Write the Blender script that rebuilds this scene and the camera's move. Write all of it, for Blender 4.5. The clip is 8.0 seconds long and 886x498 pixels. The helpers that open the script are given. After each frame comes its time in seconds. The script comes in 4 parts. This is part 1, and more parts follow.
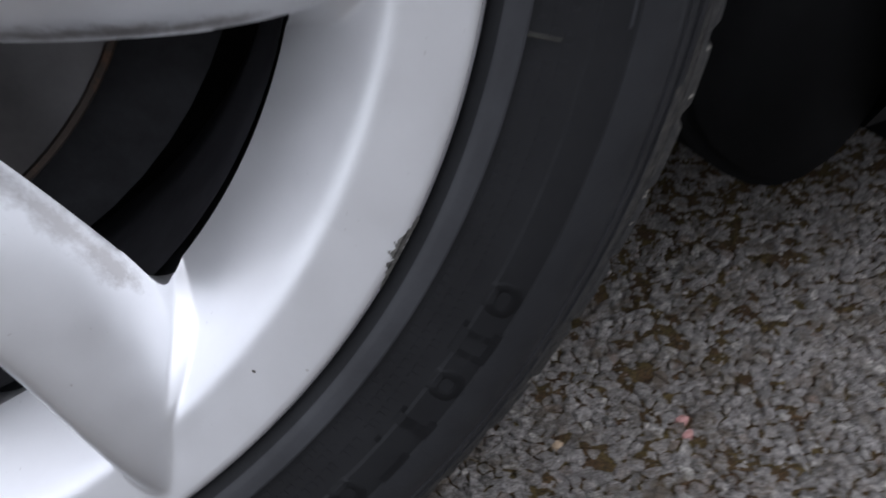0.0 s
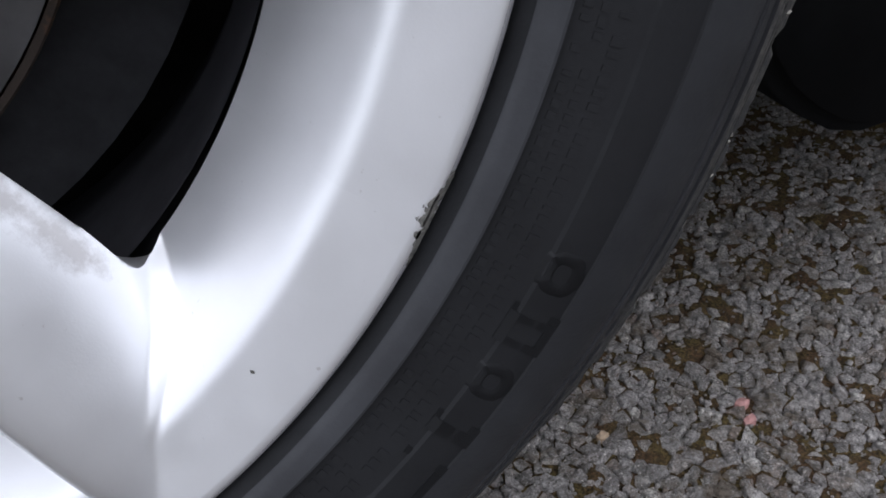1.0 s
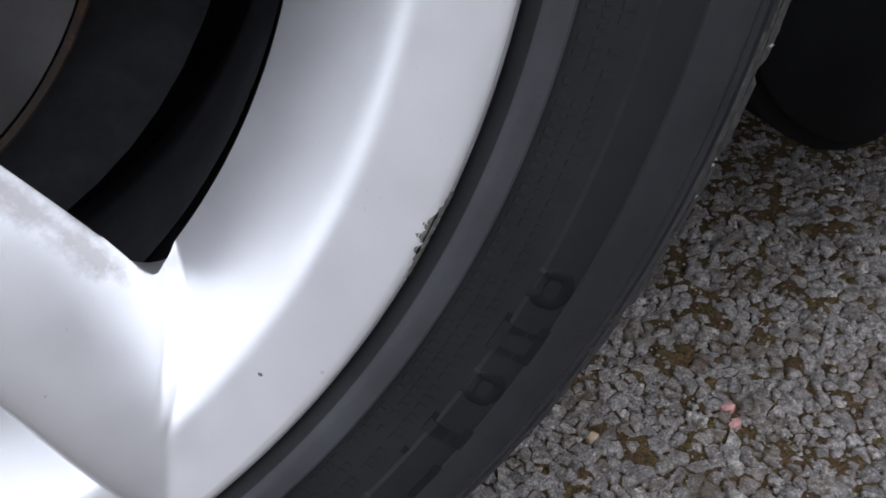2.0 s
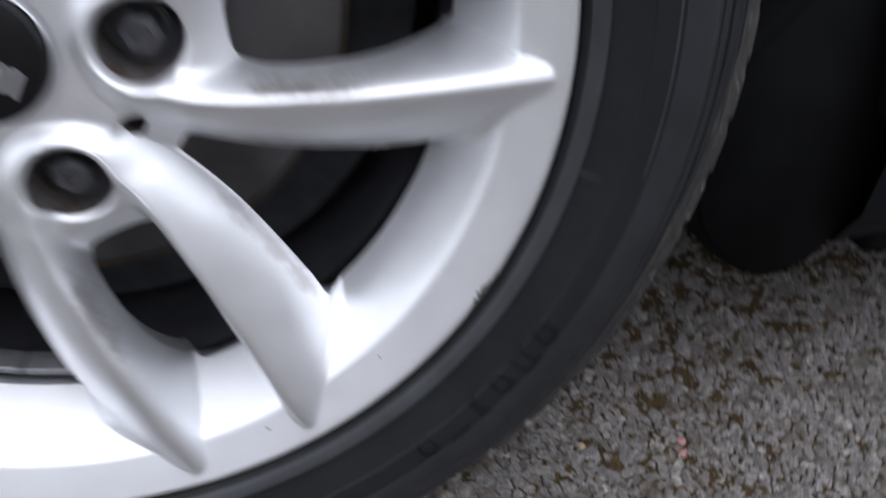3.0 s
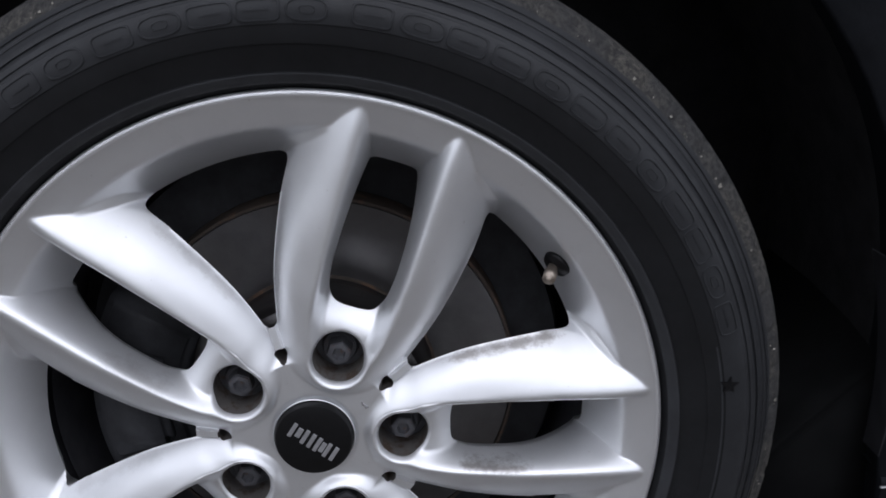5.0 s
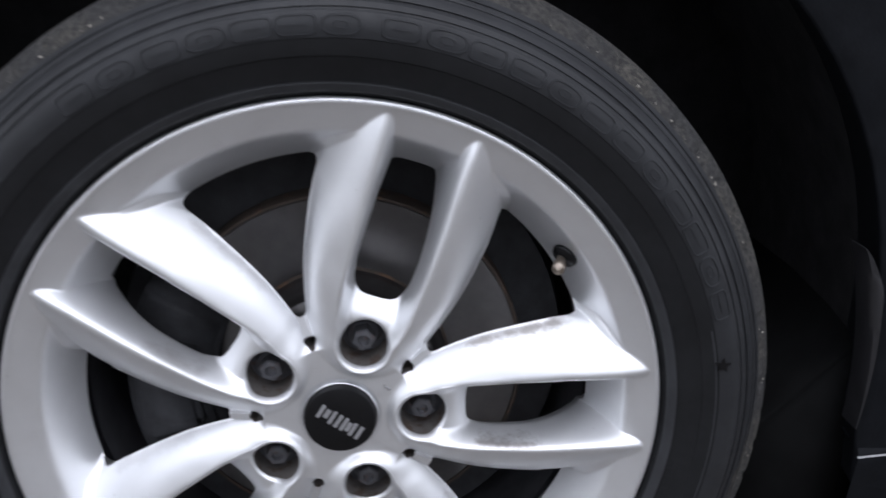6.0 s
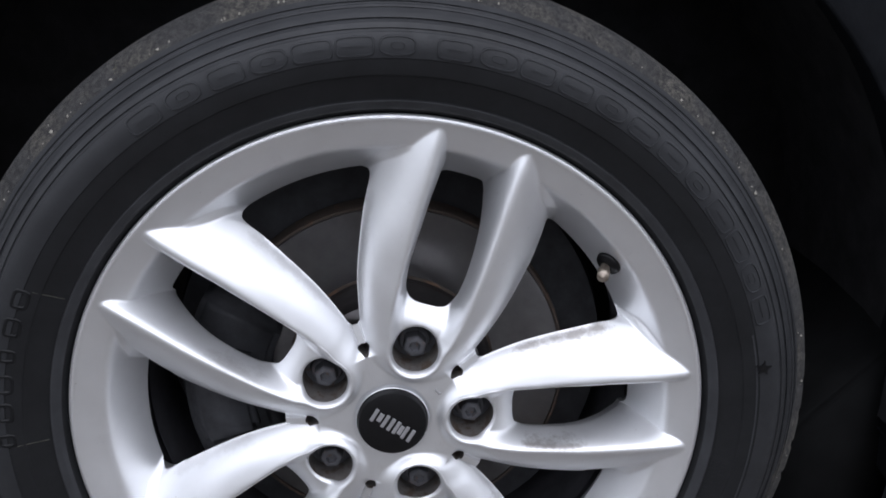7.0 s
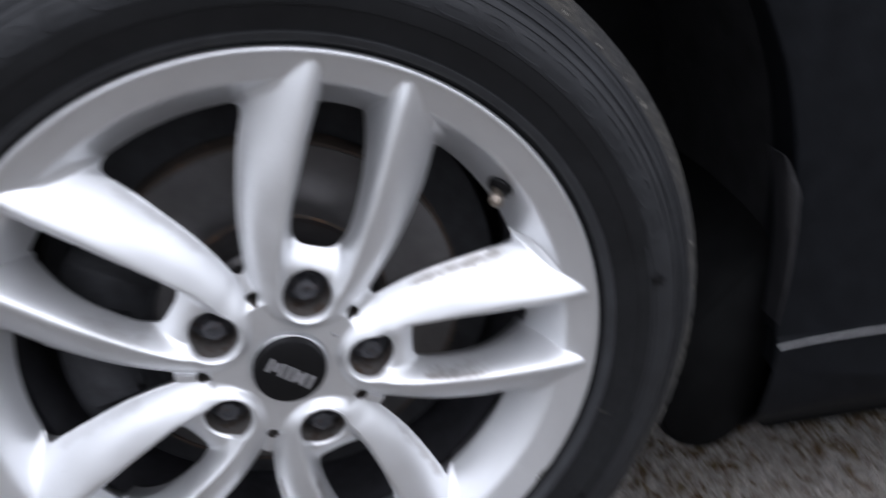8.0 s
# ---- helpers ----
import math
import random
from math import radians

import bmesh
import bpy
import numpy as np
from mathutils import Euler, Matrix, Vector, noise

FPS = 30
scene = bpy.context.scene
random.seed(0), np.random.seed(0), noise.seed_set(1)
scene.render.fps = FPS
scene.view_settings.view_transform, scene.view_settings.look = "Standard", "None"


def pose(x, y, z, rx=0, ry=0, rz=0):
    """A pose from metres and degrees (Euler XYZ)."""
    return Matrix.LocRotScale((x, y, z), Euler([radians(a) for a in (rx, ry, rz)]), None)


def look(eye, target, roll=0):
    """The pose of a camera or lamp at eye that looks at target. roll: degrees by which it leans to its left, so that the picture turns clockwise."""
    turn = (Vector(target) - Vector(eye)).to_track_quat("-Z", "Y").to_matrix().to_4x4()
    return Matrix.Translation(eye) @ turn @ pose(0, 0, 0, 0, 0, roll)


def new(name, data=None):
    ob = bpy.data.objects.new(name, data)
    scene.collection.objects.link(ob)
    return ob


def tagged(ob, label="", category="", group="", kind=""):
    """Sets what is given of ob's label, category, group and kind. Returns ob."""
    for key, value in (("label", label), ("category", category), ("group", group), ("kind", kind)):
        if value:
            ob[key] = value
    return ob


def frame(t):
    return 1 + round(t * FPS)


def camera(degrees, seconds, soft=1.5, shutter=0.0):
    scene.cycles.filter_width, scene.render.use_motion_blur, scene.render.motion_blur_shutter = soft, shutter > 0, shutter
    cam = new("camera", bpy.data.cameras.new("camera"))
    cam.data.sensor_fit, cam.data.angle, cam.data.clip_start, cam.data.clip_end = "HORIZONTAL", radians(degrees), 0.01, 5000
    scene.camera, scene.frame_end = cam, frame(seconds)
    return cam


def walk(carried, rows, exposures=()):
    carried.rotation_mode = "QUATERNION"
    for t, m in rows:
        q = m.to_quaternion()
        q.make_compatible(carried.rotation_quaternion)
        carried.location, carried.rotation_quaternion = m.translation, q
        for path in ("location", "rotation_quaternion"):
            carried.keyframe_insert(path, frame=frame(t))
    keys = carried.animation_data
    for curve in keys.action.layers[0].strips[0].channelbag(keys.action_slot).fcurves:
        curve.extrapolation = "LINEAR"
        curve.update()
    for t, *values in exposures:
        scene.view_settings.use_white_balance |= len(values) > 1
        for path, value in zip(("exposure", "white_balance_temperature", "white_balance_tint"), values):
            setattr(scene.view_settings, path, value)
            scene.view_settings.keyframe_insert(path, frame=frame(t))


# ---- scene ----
from mathutils import geometry

ZC = 0.327          # height of the wheel's axle over the ground

cam = camera(54.44, 8.0, soft=1.7, shutter=0.72)
ROWS = [
    (0.0, 0.1532, -0.2184, 0.0146, -17.52, -32.96, 4.52),
    (0.5, 0.1533, -0.1781, -0.0130, -18.69, -34.27, 6.82),
    (1.0, 0.1555, -0.1720, -0.0166, -18.21, -34.70, 6.08),
    (1.2, 0.1564, -0.1725, -0.0147, -18.22, -34.93, 6.17),
    (2.3, 0.1515, -0.1932, 0.0046, -17.22, -35.01, 4.63),
    (2.5, 0.1439, -0.2152, 0.0191, -16.25, -34.62, 4.00),
    (2.7, 0.1424, -0.2587, 0.0535, -12.76, -34.88, 2.95),
    (2.9, 0.1246, -0.3157, 0.0824, -11.41, -31.78, 0.81),
    (3.0, 0.1257, -0.3330, 0.1073, -9.40, -31.73, 1.00),
    (3.2, 0.1074, -0.3766, 0.1489, -7.98, -29.33, 0.80),
    (3.5, 0.0795, -0.4244, 0.2004, -5.18, -25.82, -0.05),
    (3.7, 0.0726, -0.4530, 0.2046, -3.10, -22.40, -0.27),
    (4.0, 0.0747, -0.4630, 0.2201, -2.17, -21.55, -0.93),
    (4.5, 0.0540, -0.4882, 0.2657, -2.99, -18.02, -1.29),
    (4.7, 0.0567, -0.4995, 0.2870, -2.31, -17.95, -1.46),
    (5.8, 0.0394, -0.5392, 0.3231, -3.91, -19.44, -2.15),
    (6.0, 0.0234, -0.5502, 0.3279, -4.22, -19.29, -1.90),
    (6.5, -0.0011, -0.5624, 0.3379, -3.94, -18.84, -1.34),
    (7.0, -0.0048, -0.5676, 0.3408, -3.62, -19.28, -1.14),
    (7.5, 0.0012, -0.5702, 0.3478, -5.45, -21.39, -1.32),
    (7.8, -0.0016, -0.5553, 0.3446, -7.77, -22.52, -1.23),
    (8.0, -0.0051, -0.5292, 0.3527, -12.62, -25.93, 0.16),
]
walk(cam, [(t, pose(x, y, z + ZC, 90 + pitch, roll, yaw)) for t, x, y, z, yaw, pitch, roll in ROWS],
     exposures=[(t, e + 0.55, 6080, 14) for t, e in ((0.0, 0.06), (0.5, 0.26), (1.0, 0.29), (2.3, 0.50), (2.5, 0.54), (3.0, 0.34), (3.5, 0.20), (4.0, -0.12), (4.7, -0.31), (6.0, 0.22), (7.5, 0.22), (8.0, 0.18))])

# ---- daylight: an overcast sky, brightest high up ----
SUN_UP, SUN_TURN = 60.0, 178.0
world = bpy.data.worlds.new("overcast_sky")
scene.world = world
world.use_nodes = True
wn = world.node_tree
wn.nodes.clear()
sky = wn.nodes.new("ShaderNodeTexSky")
sky.sky_type, sky.sun_disc = "NISHITA", False
sky.sun_elevation, sky.sun_rotation = radians(SUN_UP), radians(SUN_TURN)
sky.air_density, sky.dust_density, sky.ozone_density = 1.0, 1.0, 1.0
grey = wn.nodes.new("ShaderNodeHueSaturation")
grey.inputs["Saturation"].default_value = 0.20
back = wn.nodes.new("ShaderNodeBackground")
back.inputs["Strength"].default_value = 0.15
outw = wn.nodes.new("ShaderNodeOutputWorld")
wn.links.new(sky.outputs[0], grey.inputs["Color"])
# an overcast sky is brighter overhead than at the horizon
way_up = wn.nodes.new("ShaderNodeSeparateXYZ")
wn.links.new(wn.nodes.new("ShaderNodeTexCoord").outputs["Generated"], way_up.inputs[0])
rise = wn.nodes.new("ShaderNodeMapRange")
rise.inputs["To Min"].default_value, rise.inputs["To Max"].default_value = 0.7, 1.35
wn.links.new(way_up.outputs["Z"], rise.inputs["Value"])
cloud = wn.nodes.new("ShaderNodeVectorMath")
cloud.operation = "SCALE"
wn.links.new(grey.outputs[0], cloud.inputs[0])
wn.links.new(rise.outputs[0], cloud.inputs["Scale"])
wn.links.new(cloud.outputs[0], back.inputs["Color"])
wn.links.new(back.outputs[0], outw.inputs["Surface"])

sun_data = bpy.data.lights.new("sun", "SUN")
sun_data.energy, sun_data.angle, sun_data.color = 0.9, radians(175), (1.0, 0.98, 0.95)
sun = new("sun", sun_data)
sun.matrix_world = look((10 * math.sin(radians(SUN_TURN)), 10 * math.cos(radians(SUN_TURN)), 10 * math.tan(radians(SUN_UP))), (0, 0, 0))


# ---- materials ----
class Mat:
    """A principled material and short ways to its nodes."""

    def __init__(self, name, base, rough=0.5, metal=0.0, coat=0.0, spec=0.5):
        self.m = bpy.data.materials.new(name)
        self.m.use_nodes = True
        self.t = self.m.node_tree
        self.p = self.t.nodes["Principled BSDF"]
        self.p.inputs["Base Color"].default_value = (*base, 1)
        self.p.inputs["Roughness"].default_value = rough
        self.p.inputs["Metallic"].default_value = metal
        self.p.inputs["Coat Weight"].default_value = coat
        self.p.inputs["Specular IOR Level"].default_value = spec
        self.co = self.t.nodes.new("ShaderNodeTexCoord").outputs["Object"]

    def noise(self, scale, detail=4.0, rough=0.6, lo=0.4, hi=0.6, a=0.0, b=1.0):
        n = self.t.nodes.new("ShaderNodeTexNoise")
        n.inputs["Scale"].default_value = scale
        n.inputs["Detail"].default_value = detail
        n.inputs["Roughness"].default_value = rough
        self.t.links.new(self.co, n.inputs["Vector"])
        return self.span(n.outputs["Fac"], lo, hi, a, b)

    def span(self, value, lo, hi, a=0.0, b=1.0):
        r = self.t.nodes.new("ShaderNodeMapRange")
        for key, v in (("From Min", lo), ("From Max", hi), ("To Min", a), ("To Max", b)):
            r.inputs[key].default_value = v
        self.t.links.new(value, r.inputs["Value"])
        return r.outputs["Result"]

    def mix(self, fac, a, b, mode="MIX"):
        x = self.t.nodes.new("ShaderNodeMix")
        x.data_type, x.blend_type = "RGBA", mode
        if isinstance(fac, float):
            x.inputs[0].default_value = fac
        else:
            self.t.links.new(fac, x.inputs[0])
        for sock, v in ((x.inputs[6], a), (x.inputs[7], b)):
            if isinstance(v, tuple):
                sock.default_value = (*v, 1)
            else:
                self.t.links.new(v, sock)
        return x.outputs[2]

    def times(self, a, b, op="MULTIPLY"):
        x = self.t.nodes.new("ShaderNodeMath")
        x.operation = op
        for sock, v in ((x.inputs[0], a), (x.inputs[1], b)):
            if isinstance(v, (int, float)):
                sock.default_value = v
            else:
                self.t.links.new(v, sock)
        return x.outputs[0]

    def ramp(self, value, stops):
        r = self.t.nodes.new("ShaderNodeValToRGB")
        e = r.color_ramp.elements
        e[0].position, e[0].color = stops[0][0], (*stops[0][1], 1)
        e[1].position, e[1].color = stops[-1][0], (*stops[-1][1], 1)
        for pos, c in stops[1:-1]:
            n = e.new(pos)
            n.color = (*c, 1)
        self.t.links.new(value, r.inputs["Fac"])
        return r.outputs["Color"]

    def to(self, key, value):
        self.t.links.new(value, self.p.inputs[key])
        return self

    def bump(self, height, strength, distance):
        b = self.t.nodes.new("ShaderNodeBump")
        b.inputs["Strength"].default_value, b.inputs["Distance"].default_value = strength, distance
        self.t.links.new(height, b.inputs["Height"])
        if self.p.inputs["Normal"].is_linked:
            self.t.links.new(self.p.inputs["Normal"].links[0].from_socket, b.inputs["Normal"])
        return self.to("Normal", b.outputs["Normal"])


def silver_paint():
    k = Mat("silver_wheel_paint", (0.84, 0.85, 0.87), 0.34, 0.84, 0.1)
    k.p.inputs["Coat Roughness"].default_value = 0.22
    film = k.noise(34, 5, 0.65, 0.35, 0.75, 0.0, 0.35)
    speck = k.noise(420, 2, 0.5, 0.74, 0.80)
    dust = k.mix(film, (0.84, 0.85, 0.865), (0.74, 0.75, 0.76))
    clean = k.mix(k.times(speck, 0.35), dust, (0.36, 0.33, 0.30))
    grime = k.t.nodes.new("ShaderNodeAttribute")
    grime.attribute_name = "grime"
    dirt = k.t.nodes.new("ShaderNodeAttribute")
    dirt.attribute_type, dirt.attribute_name = "OBJECT", "dirt"
    loose = k.t.nodes.new("ShaderNodeVectorMath")
    loose.operation = "ADD"
    info = k.t.nodes.new("ShaderNodeObjectInfo").outputs["Random"]
    k.t.links.new(k.co, loose.inputs[0])
    k.t.links.new(k.times(info, 5.0), loose.inputs[1])
    n = k.t.nodes.new("ShaderNodeTexNoise")
    n.inputs["Scale"].default_value, n.inputs["Detail"].default_value, n.inputs["Roughness"].default_value = 75, 7, 0.75
    k.t.links.new(loose.outputs[0], n.inputs["Vector"])
    amount = k.times(k.span(k.times(n.outputs["Fac"], k.times(grime.outputs["Fac"], 0.55), "ADD"), 0.77, 1.03, 0.0, 0.60), dirt.outputs["Fac"])
    k.to("Base Color", k.mix(amount, clean, (0.155, 0.120, 0.092)))
    k.to("Roughness", k.noise(60, 4, 0.6, 0.3, 0.7, 0.42, 0.50))
    return k.bump(k.noise(1400, 2, 0.5, 0.3, 0.7), 0.06, 0.0002)


def rubber(name, tone, rough, spec=0.3):
    k = Mat(name, (tone, tone, tone * 1.06), rough, 0.0, 0.0, spec)
    dust = k.noise(26, 6, 0.7, 0.35, 0.8)
    k.to("Base Color", k.mix(dust, (tone * 0.86, tone * 0.90, tone * 1.0), (tone * 1.46, tone * 1.54, tone * 1.70)))
    k.to("Roughness", k.noise(90, 4, 0.6, 0.3, 0.7, rough - 0.07, rough + 0.1))
    return k.bump(k.noise(700, 3, 0.6, 0.3, 0.7), 0.15, 0.0004)


def worn_tread():
    k = Mat("worn_tread_rubber", (0.06, 0.06, 0.055), 0.85)
    grit = k.noise(240, 5, 0.75, 0.40, 0.66)
    dust = k.mix(k.noise(22, 4, 0.6, 0.42, 0.62), (0.048, 0.047, 0.046), (0.095, 0.088, 0.074))
    worn = k.mix(grit, (0.014, 0.014, 0.0145), dust)
    k.to("Base Color", k.mix(k.times(k.noise(90, 5, 0.7, 0.64, 0.72), 0.6), worn, (0.16, 0.15, 0.11)))
    return k.bump(k.noise(330, 4, 0.7, 0.3, 0.7), 0.6, 0.0012)


def plain(name, base, rough, metal=0.0, vary=0.25, scale=60, coat=0.0, bump=0.1, spec=0.5):
    k = Mat(name, base, rough, metal, coat, spec)
    dark = tuple(c * (1 - vary) for c in base)
    light = tuple(c * (1 + vary) for c in base)
    k.to("Base Color", k.mix(k.noise(scale, 5, 0.65, 0.3, 0.7), dark, light))
    return k.bump(k.noise(scale * 9, 3, 0.6, 0.3, 0.7), bump, 0.0004)


def rusty(name, base, rust, amount, rough=0.55, metal=0.6, scale=70):
    k = Mat(name, base, rough, metal)
    f = k.noise(scale, 6, 0.7, 0.62 - amount, 0.72 - amount)
    k.to("Base Color", k.mix(f, base, rust))
    k.to("Metallic", k.span(f, 0, 1, metal, 0.0))
    return k.bump(k.noise(scale * 6, 4, 0.7, 0.3, 0.7), 0.3, 0.0005)


def chip_stone():
    k = Mat("grey_stone_chips", (0.24, 0.24, 0.245), 0.75)
    geo = k.t.nodes.new("ShaderNodeNewGeometry")
    k.co = geo.outputs["Position"]
    rnd = geo.outputs["Random Per Island"]
    info = k.t.nodes.new("ShaderNodeObjectInfo").outputs["Random"]
    pick = k.times(k.times(rnd, info, "ADD"), 1.0, "MODULO")
    tone = k.ramp(pick, [(0.0, (0.24, 0.235, 0.235)), (0.25, (0.40, 0.39, 0.395)), (0.55, (0.52, 0.51, 0.52)), (0.70, (0.44, 0.42, 0.41)), (0.76, (0.30, 0.22, 0.18)), (0.79, (0.46, 0.45, 0.45)),
                         (0.90, (0.58, 0.57, 0.575)), (1.0, (0.78, 0.77, 0.75))])
    cloudy = k.mix(k.noise(240, 5, 0.75, 0.44, 0.60, 0.0, 0.72), tone, (0.175, 0.165, 0.16))
    mottled = k.mix(k.noise(560, 6, 0.85, 0.47, 0.57, 0.0, 0.80), cloudy, (0.105, 0.098, 0.090))
    fleck = k.mix(k.noise(900, 3, 0.6, 0.59, 0.66, 0.0, 0.75), mottled, (0.80, 0.79, 0.77))
    stained = k.mix(k.times(k.noise(40, 6, 0.75, 0.50, 0.62), 0.70), fleck, (0.105, 0.078, 0.045))
    k.to("Base Color", k.mix(1.0, stained, (1.42, 1.37, 1.30), "MULTIPLY"))
    k.to("Roughness", k.noise(500, 4, 0.7, 0.40, 0.62, 0.24, 0.85))
    k.bump(k.noise(330, 4, 0.75, 0.3, 0.7), 0.8, 0.0016)
    return k.bump(k.noise(1300, 4, 0.75, 0.3, 0.7), 1.0, 0.0010)


def moss_cushion():
    k = Mat("brown_olive_moss", (0.09, 0.07, 0.03), 0.95, spec=0.15)
    geo = k.t.nodes.new("ShaderNodeNewGeometry")
    k.co = geo.outputs["Position"]
    brown = k.mix(k.noise(60, 3, 0.6, 0.4, 0.62), (0.190, 0.115, 0.062), (0.240, 0.180, 0.070))
    k.to("Base Color", k.mix(k.noise(700, 4, 0.7, 0.38, 0.62), (0.050, 0.037, 0.024), brown))
    k.bump(k.noise(380, 5, 0.75, 0.3, 0.7), 1.0, 0.0016)
    return k.bump(k.noise(1700, 3, 0.7, 0.3, 0.7), 0.9, 0.0008)


def road_bed():
    """Tar and grit between the stones; farther out the same worn chips and moss as a fine pattern."""
    k = Mat("tarred_chip_bed", (0.10, 0.10, 0.10), 0.9)
    vor = k.t.nodes.new("ShaderNodeTexVoronoi")
    vor.inputs["Scale"].default_value = 75
    k.t.links.new(k.co, vor.inputs["Vector"])
    split = k.t.nodes.new("ShaderNodeSeparateColor")
    k.t.links.new(vor.outputs["Color"], split.inputs[0])
    chips = k.ramp(split.outputs[0], [(0.0, (0.15, 0.142, 0.132)), (0.5, (0.26, 0.245, 0.230)), (0.85, (0.33, 0.310, 0.292)), (1.0, (0.46, 0.445, 0.425))])
    joints = k.mix(k.span(vor.outputs["Distance"], 0.35, 0.65, 0.0, 0.85), chips, (0.055, 0.046, 0.036))
    moss = k.mix(k.noise(150, 4, 0.7, 0.4, 0.62), (0.075, 0.050, 0.028), (0.125, 0.095, 0.036))
    k.to("Base Color", k.mix(k.times(k.noise(52, 4, 0.65, 0.55, 0.62), 0.85), joints, moss))
    k.bump(vor.outputs["Distance"], 0.5, 0.003)
    return k.bump(k.noise(600, 5, 0.75, 0.3, 0.7), 0.8, 0.002)


SILVER = silver_paint()
RUBBER = rubber("tyre_rubber", 0.0100, 0.60, 0.25)
BAND = rubber("smooth_tyre_rubber", 0.0200, 0.50, 0.30)
PANEL = rubber("lighter_sidewall_rubber", 0.031, 0.52, 0.35)
# letter rubber blackened to imitate the shaded sides of the moulding
SHADED_RUBBER = rubber("shaded_letter_rubber", 0.0070, 0.45, 0.22)
# paler colour imitates light on the bead's upturned facet
BEAD = rubber("lit_bead_rubber", 0.030, 0.50, 0.35)
TREAD = worn_tread()
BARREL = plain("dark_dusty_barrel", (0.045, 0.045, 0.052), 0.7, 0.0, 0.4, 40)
CAP = plain("black_cap_plastic", (0.006, 0.006, 0.0066), 0.4, 0.0, 0.2, 200, 0.0, 0.03, 0.25)
MARK = plain("pale_grey_mark", (0.34, 0.34, 0.35), 0.45, 0.4, 0.1, 200, 0.0, 0.02)
BOLT = rusty("dark_bolt_steel", (0.100, 0.102, 0.112), (0.085, 0.045, 0.030), 0.06, 0.45, 0.5, 150)
WELL = rusty("dark_bolt_well", (0.155, 0.145, 0.138), (0.075, 0.052, 0.038), 0.13, 0.6, 0.35, 130)
BRASS = plain("dull_valve_metal", (0.36, 0.31, 0.26), 0.45, 0.8, 0.3, 300)
DISC = plain("worn_brake_disc", (0.135, 0.130, 0.130), 0.36, 0.9, 0.22, 25)
DISC.p.inputs["Anisotropic"].default_value = 0.85
swirl = DISC.t.nodes.new("ShaderNodeTangent")
swirl.direction_type, swirl.axis = "RADIAL", "Y"
DISC.to("Tangent", swirl.outputs[0])
RUST = rusty("rusty_disc_edge", (0.065, 0.050, 0.040), (0.125, 0.072, 0.044), 0.08, 0.8, 0.1, 60)
CALIPER = plain("dark_cast_caliper", (0.035, 0.036, 0.04), 0.7, 0.2, 0.4, 50)
LEAD = plain("grey_balance_weight", (0.30, 0.30, 0.31), 0.55, 0.5, 0.25, 120)
# lighter copy of the liner plastic, its colour lifted to imitate glare
ARCH = plain("lifted_arch_plastic", (0.022, 0.022, 0.023), 0.95, 0.0, 0.35, 30, spec=0.10)
LINER = plain("black_liner_plastic", (0.0055, 0.0057, 0.006), 0.95, 0.0, 0.3, 30, spec=0.10)
TRIM = plain("dark_arch_plastic", (0.0070, 0.0078, 0.0095), 0.60, 0.0, 0.3, 45, 0.0, 0.25, 0.09)
PAINT = plain("dark_grey_car_paint", (0.027, 0.030, 0.037), 0.32, 0.3, 0.15, 20, 0.5, 0.02)
# paler than the trim to imitate the highlight along the arch lip
LIP = plain("lit_lip_plastic", (0.015, 0.015, 0.017), 0.42, 0.0, 0.3, 60)
CHROME = plain("pale_sill_strip", (0.48, 0.48, 0.49), 0.35, 0.2, 0.1, 80)
STONE = chip_stone()
# colour of the added screen wall, sets how much it bounces back
SCREEN_GREY = plain("sky_screen_grey", (0.27, 0.26, 0.245), 0.9, 0.0, 0.3, 4)
MOSS = moss_cushion()
BED = road_bed()
PINK = plain("pink_stone", (0.45, 0.24, 0.22), 0.7, 0.0, 0.25, 300)
TAN = plain("tan_stone", (0.36, 0.27, 0.18), 0.7, 0.0, 0.25, 300)
GRIT = plain("pale_grit", (0.27, 0.255, 0.22), 0.8, 0.0, 0.4, 400)
SEAM = plain("dusty_mould_seam", (0.042, 0.042, 0.034), 0.8, 0.0, 0.3, 200)
SCUFF = plain("scraped_grey_alloy", (0.17, 0.165, 0.15), 0.85, 0.2, 0.5, 500, 0.0, 0.8)


# ---- helpers for meshes ----
def mesh_of(name, verts, faces, mat, smooth=True):
    me = bpy.data.meshes.new(name)
    me.from_pydata([tuple(map(float, v)) for v in verts], [], [tuple(map(int, f)) for f in faces])
    me.materials.append(mat.m)
    if smooth:
        me.shade_smooth()
    me.update()
    return me


def put(name, me, parent=None, m=None, label=""):
    ob = new(name, me)
    ob.parent = parent
    if m is not None:
        ob.matrix_basis = m
    return tagged(ob, label)


def part(name, bm, mat, parent=None, label="", m=None, smooth=True):
    me = bpy.data.meshes.new(name)
    bm.to_mesh(me)
    bm.free()
    me.materials.append(mat.m)
    if smooth:
        me.shade_smooth()
    return put(name, me, parent, m, label)


def crease(me, degrees=35):
    me.set_sharp_from_angle(angle=radians(degrees))
    return me


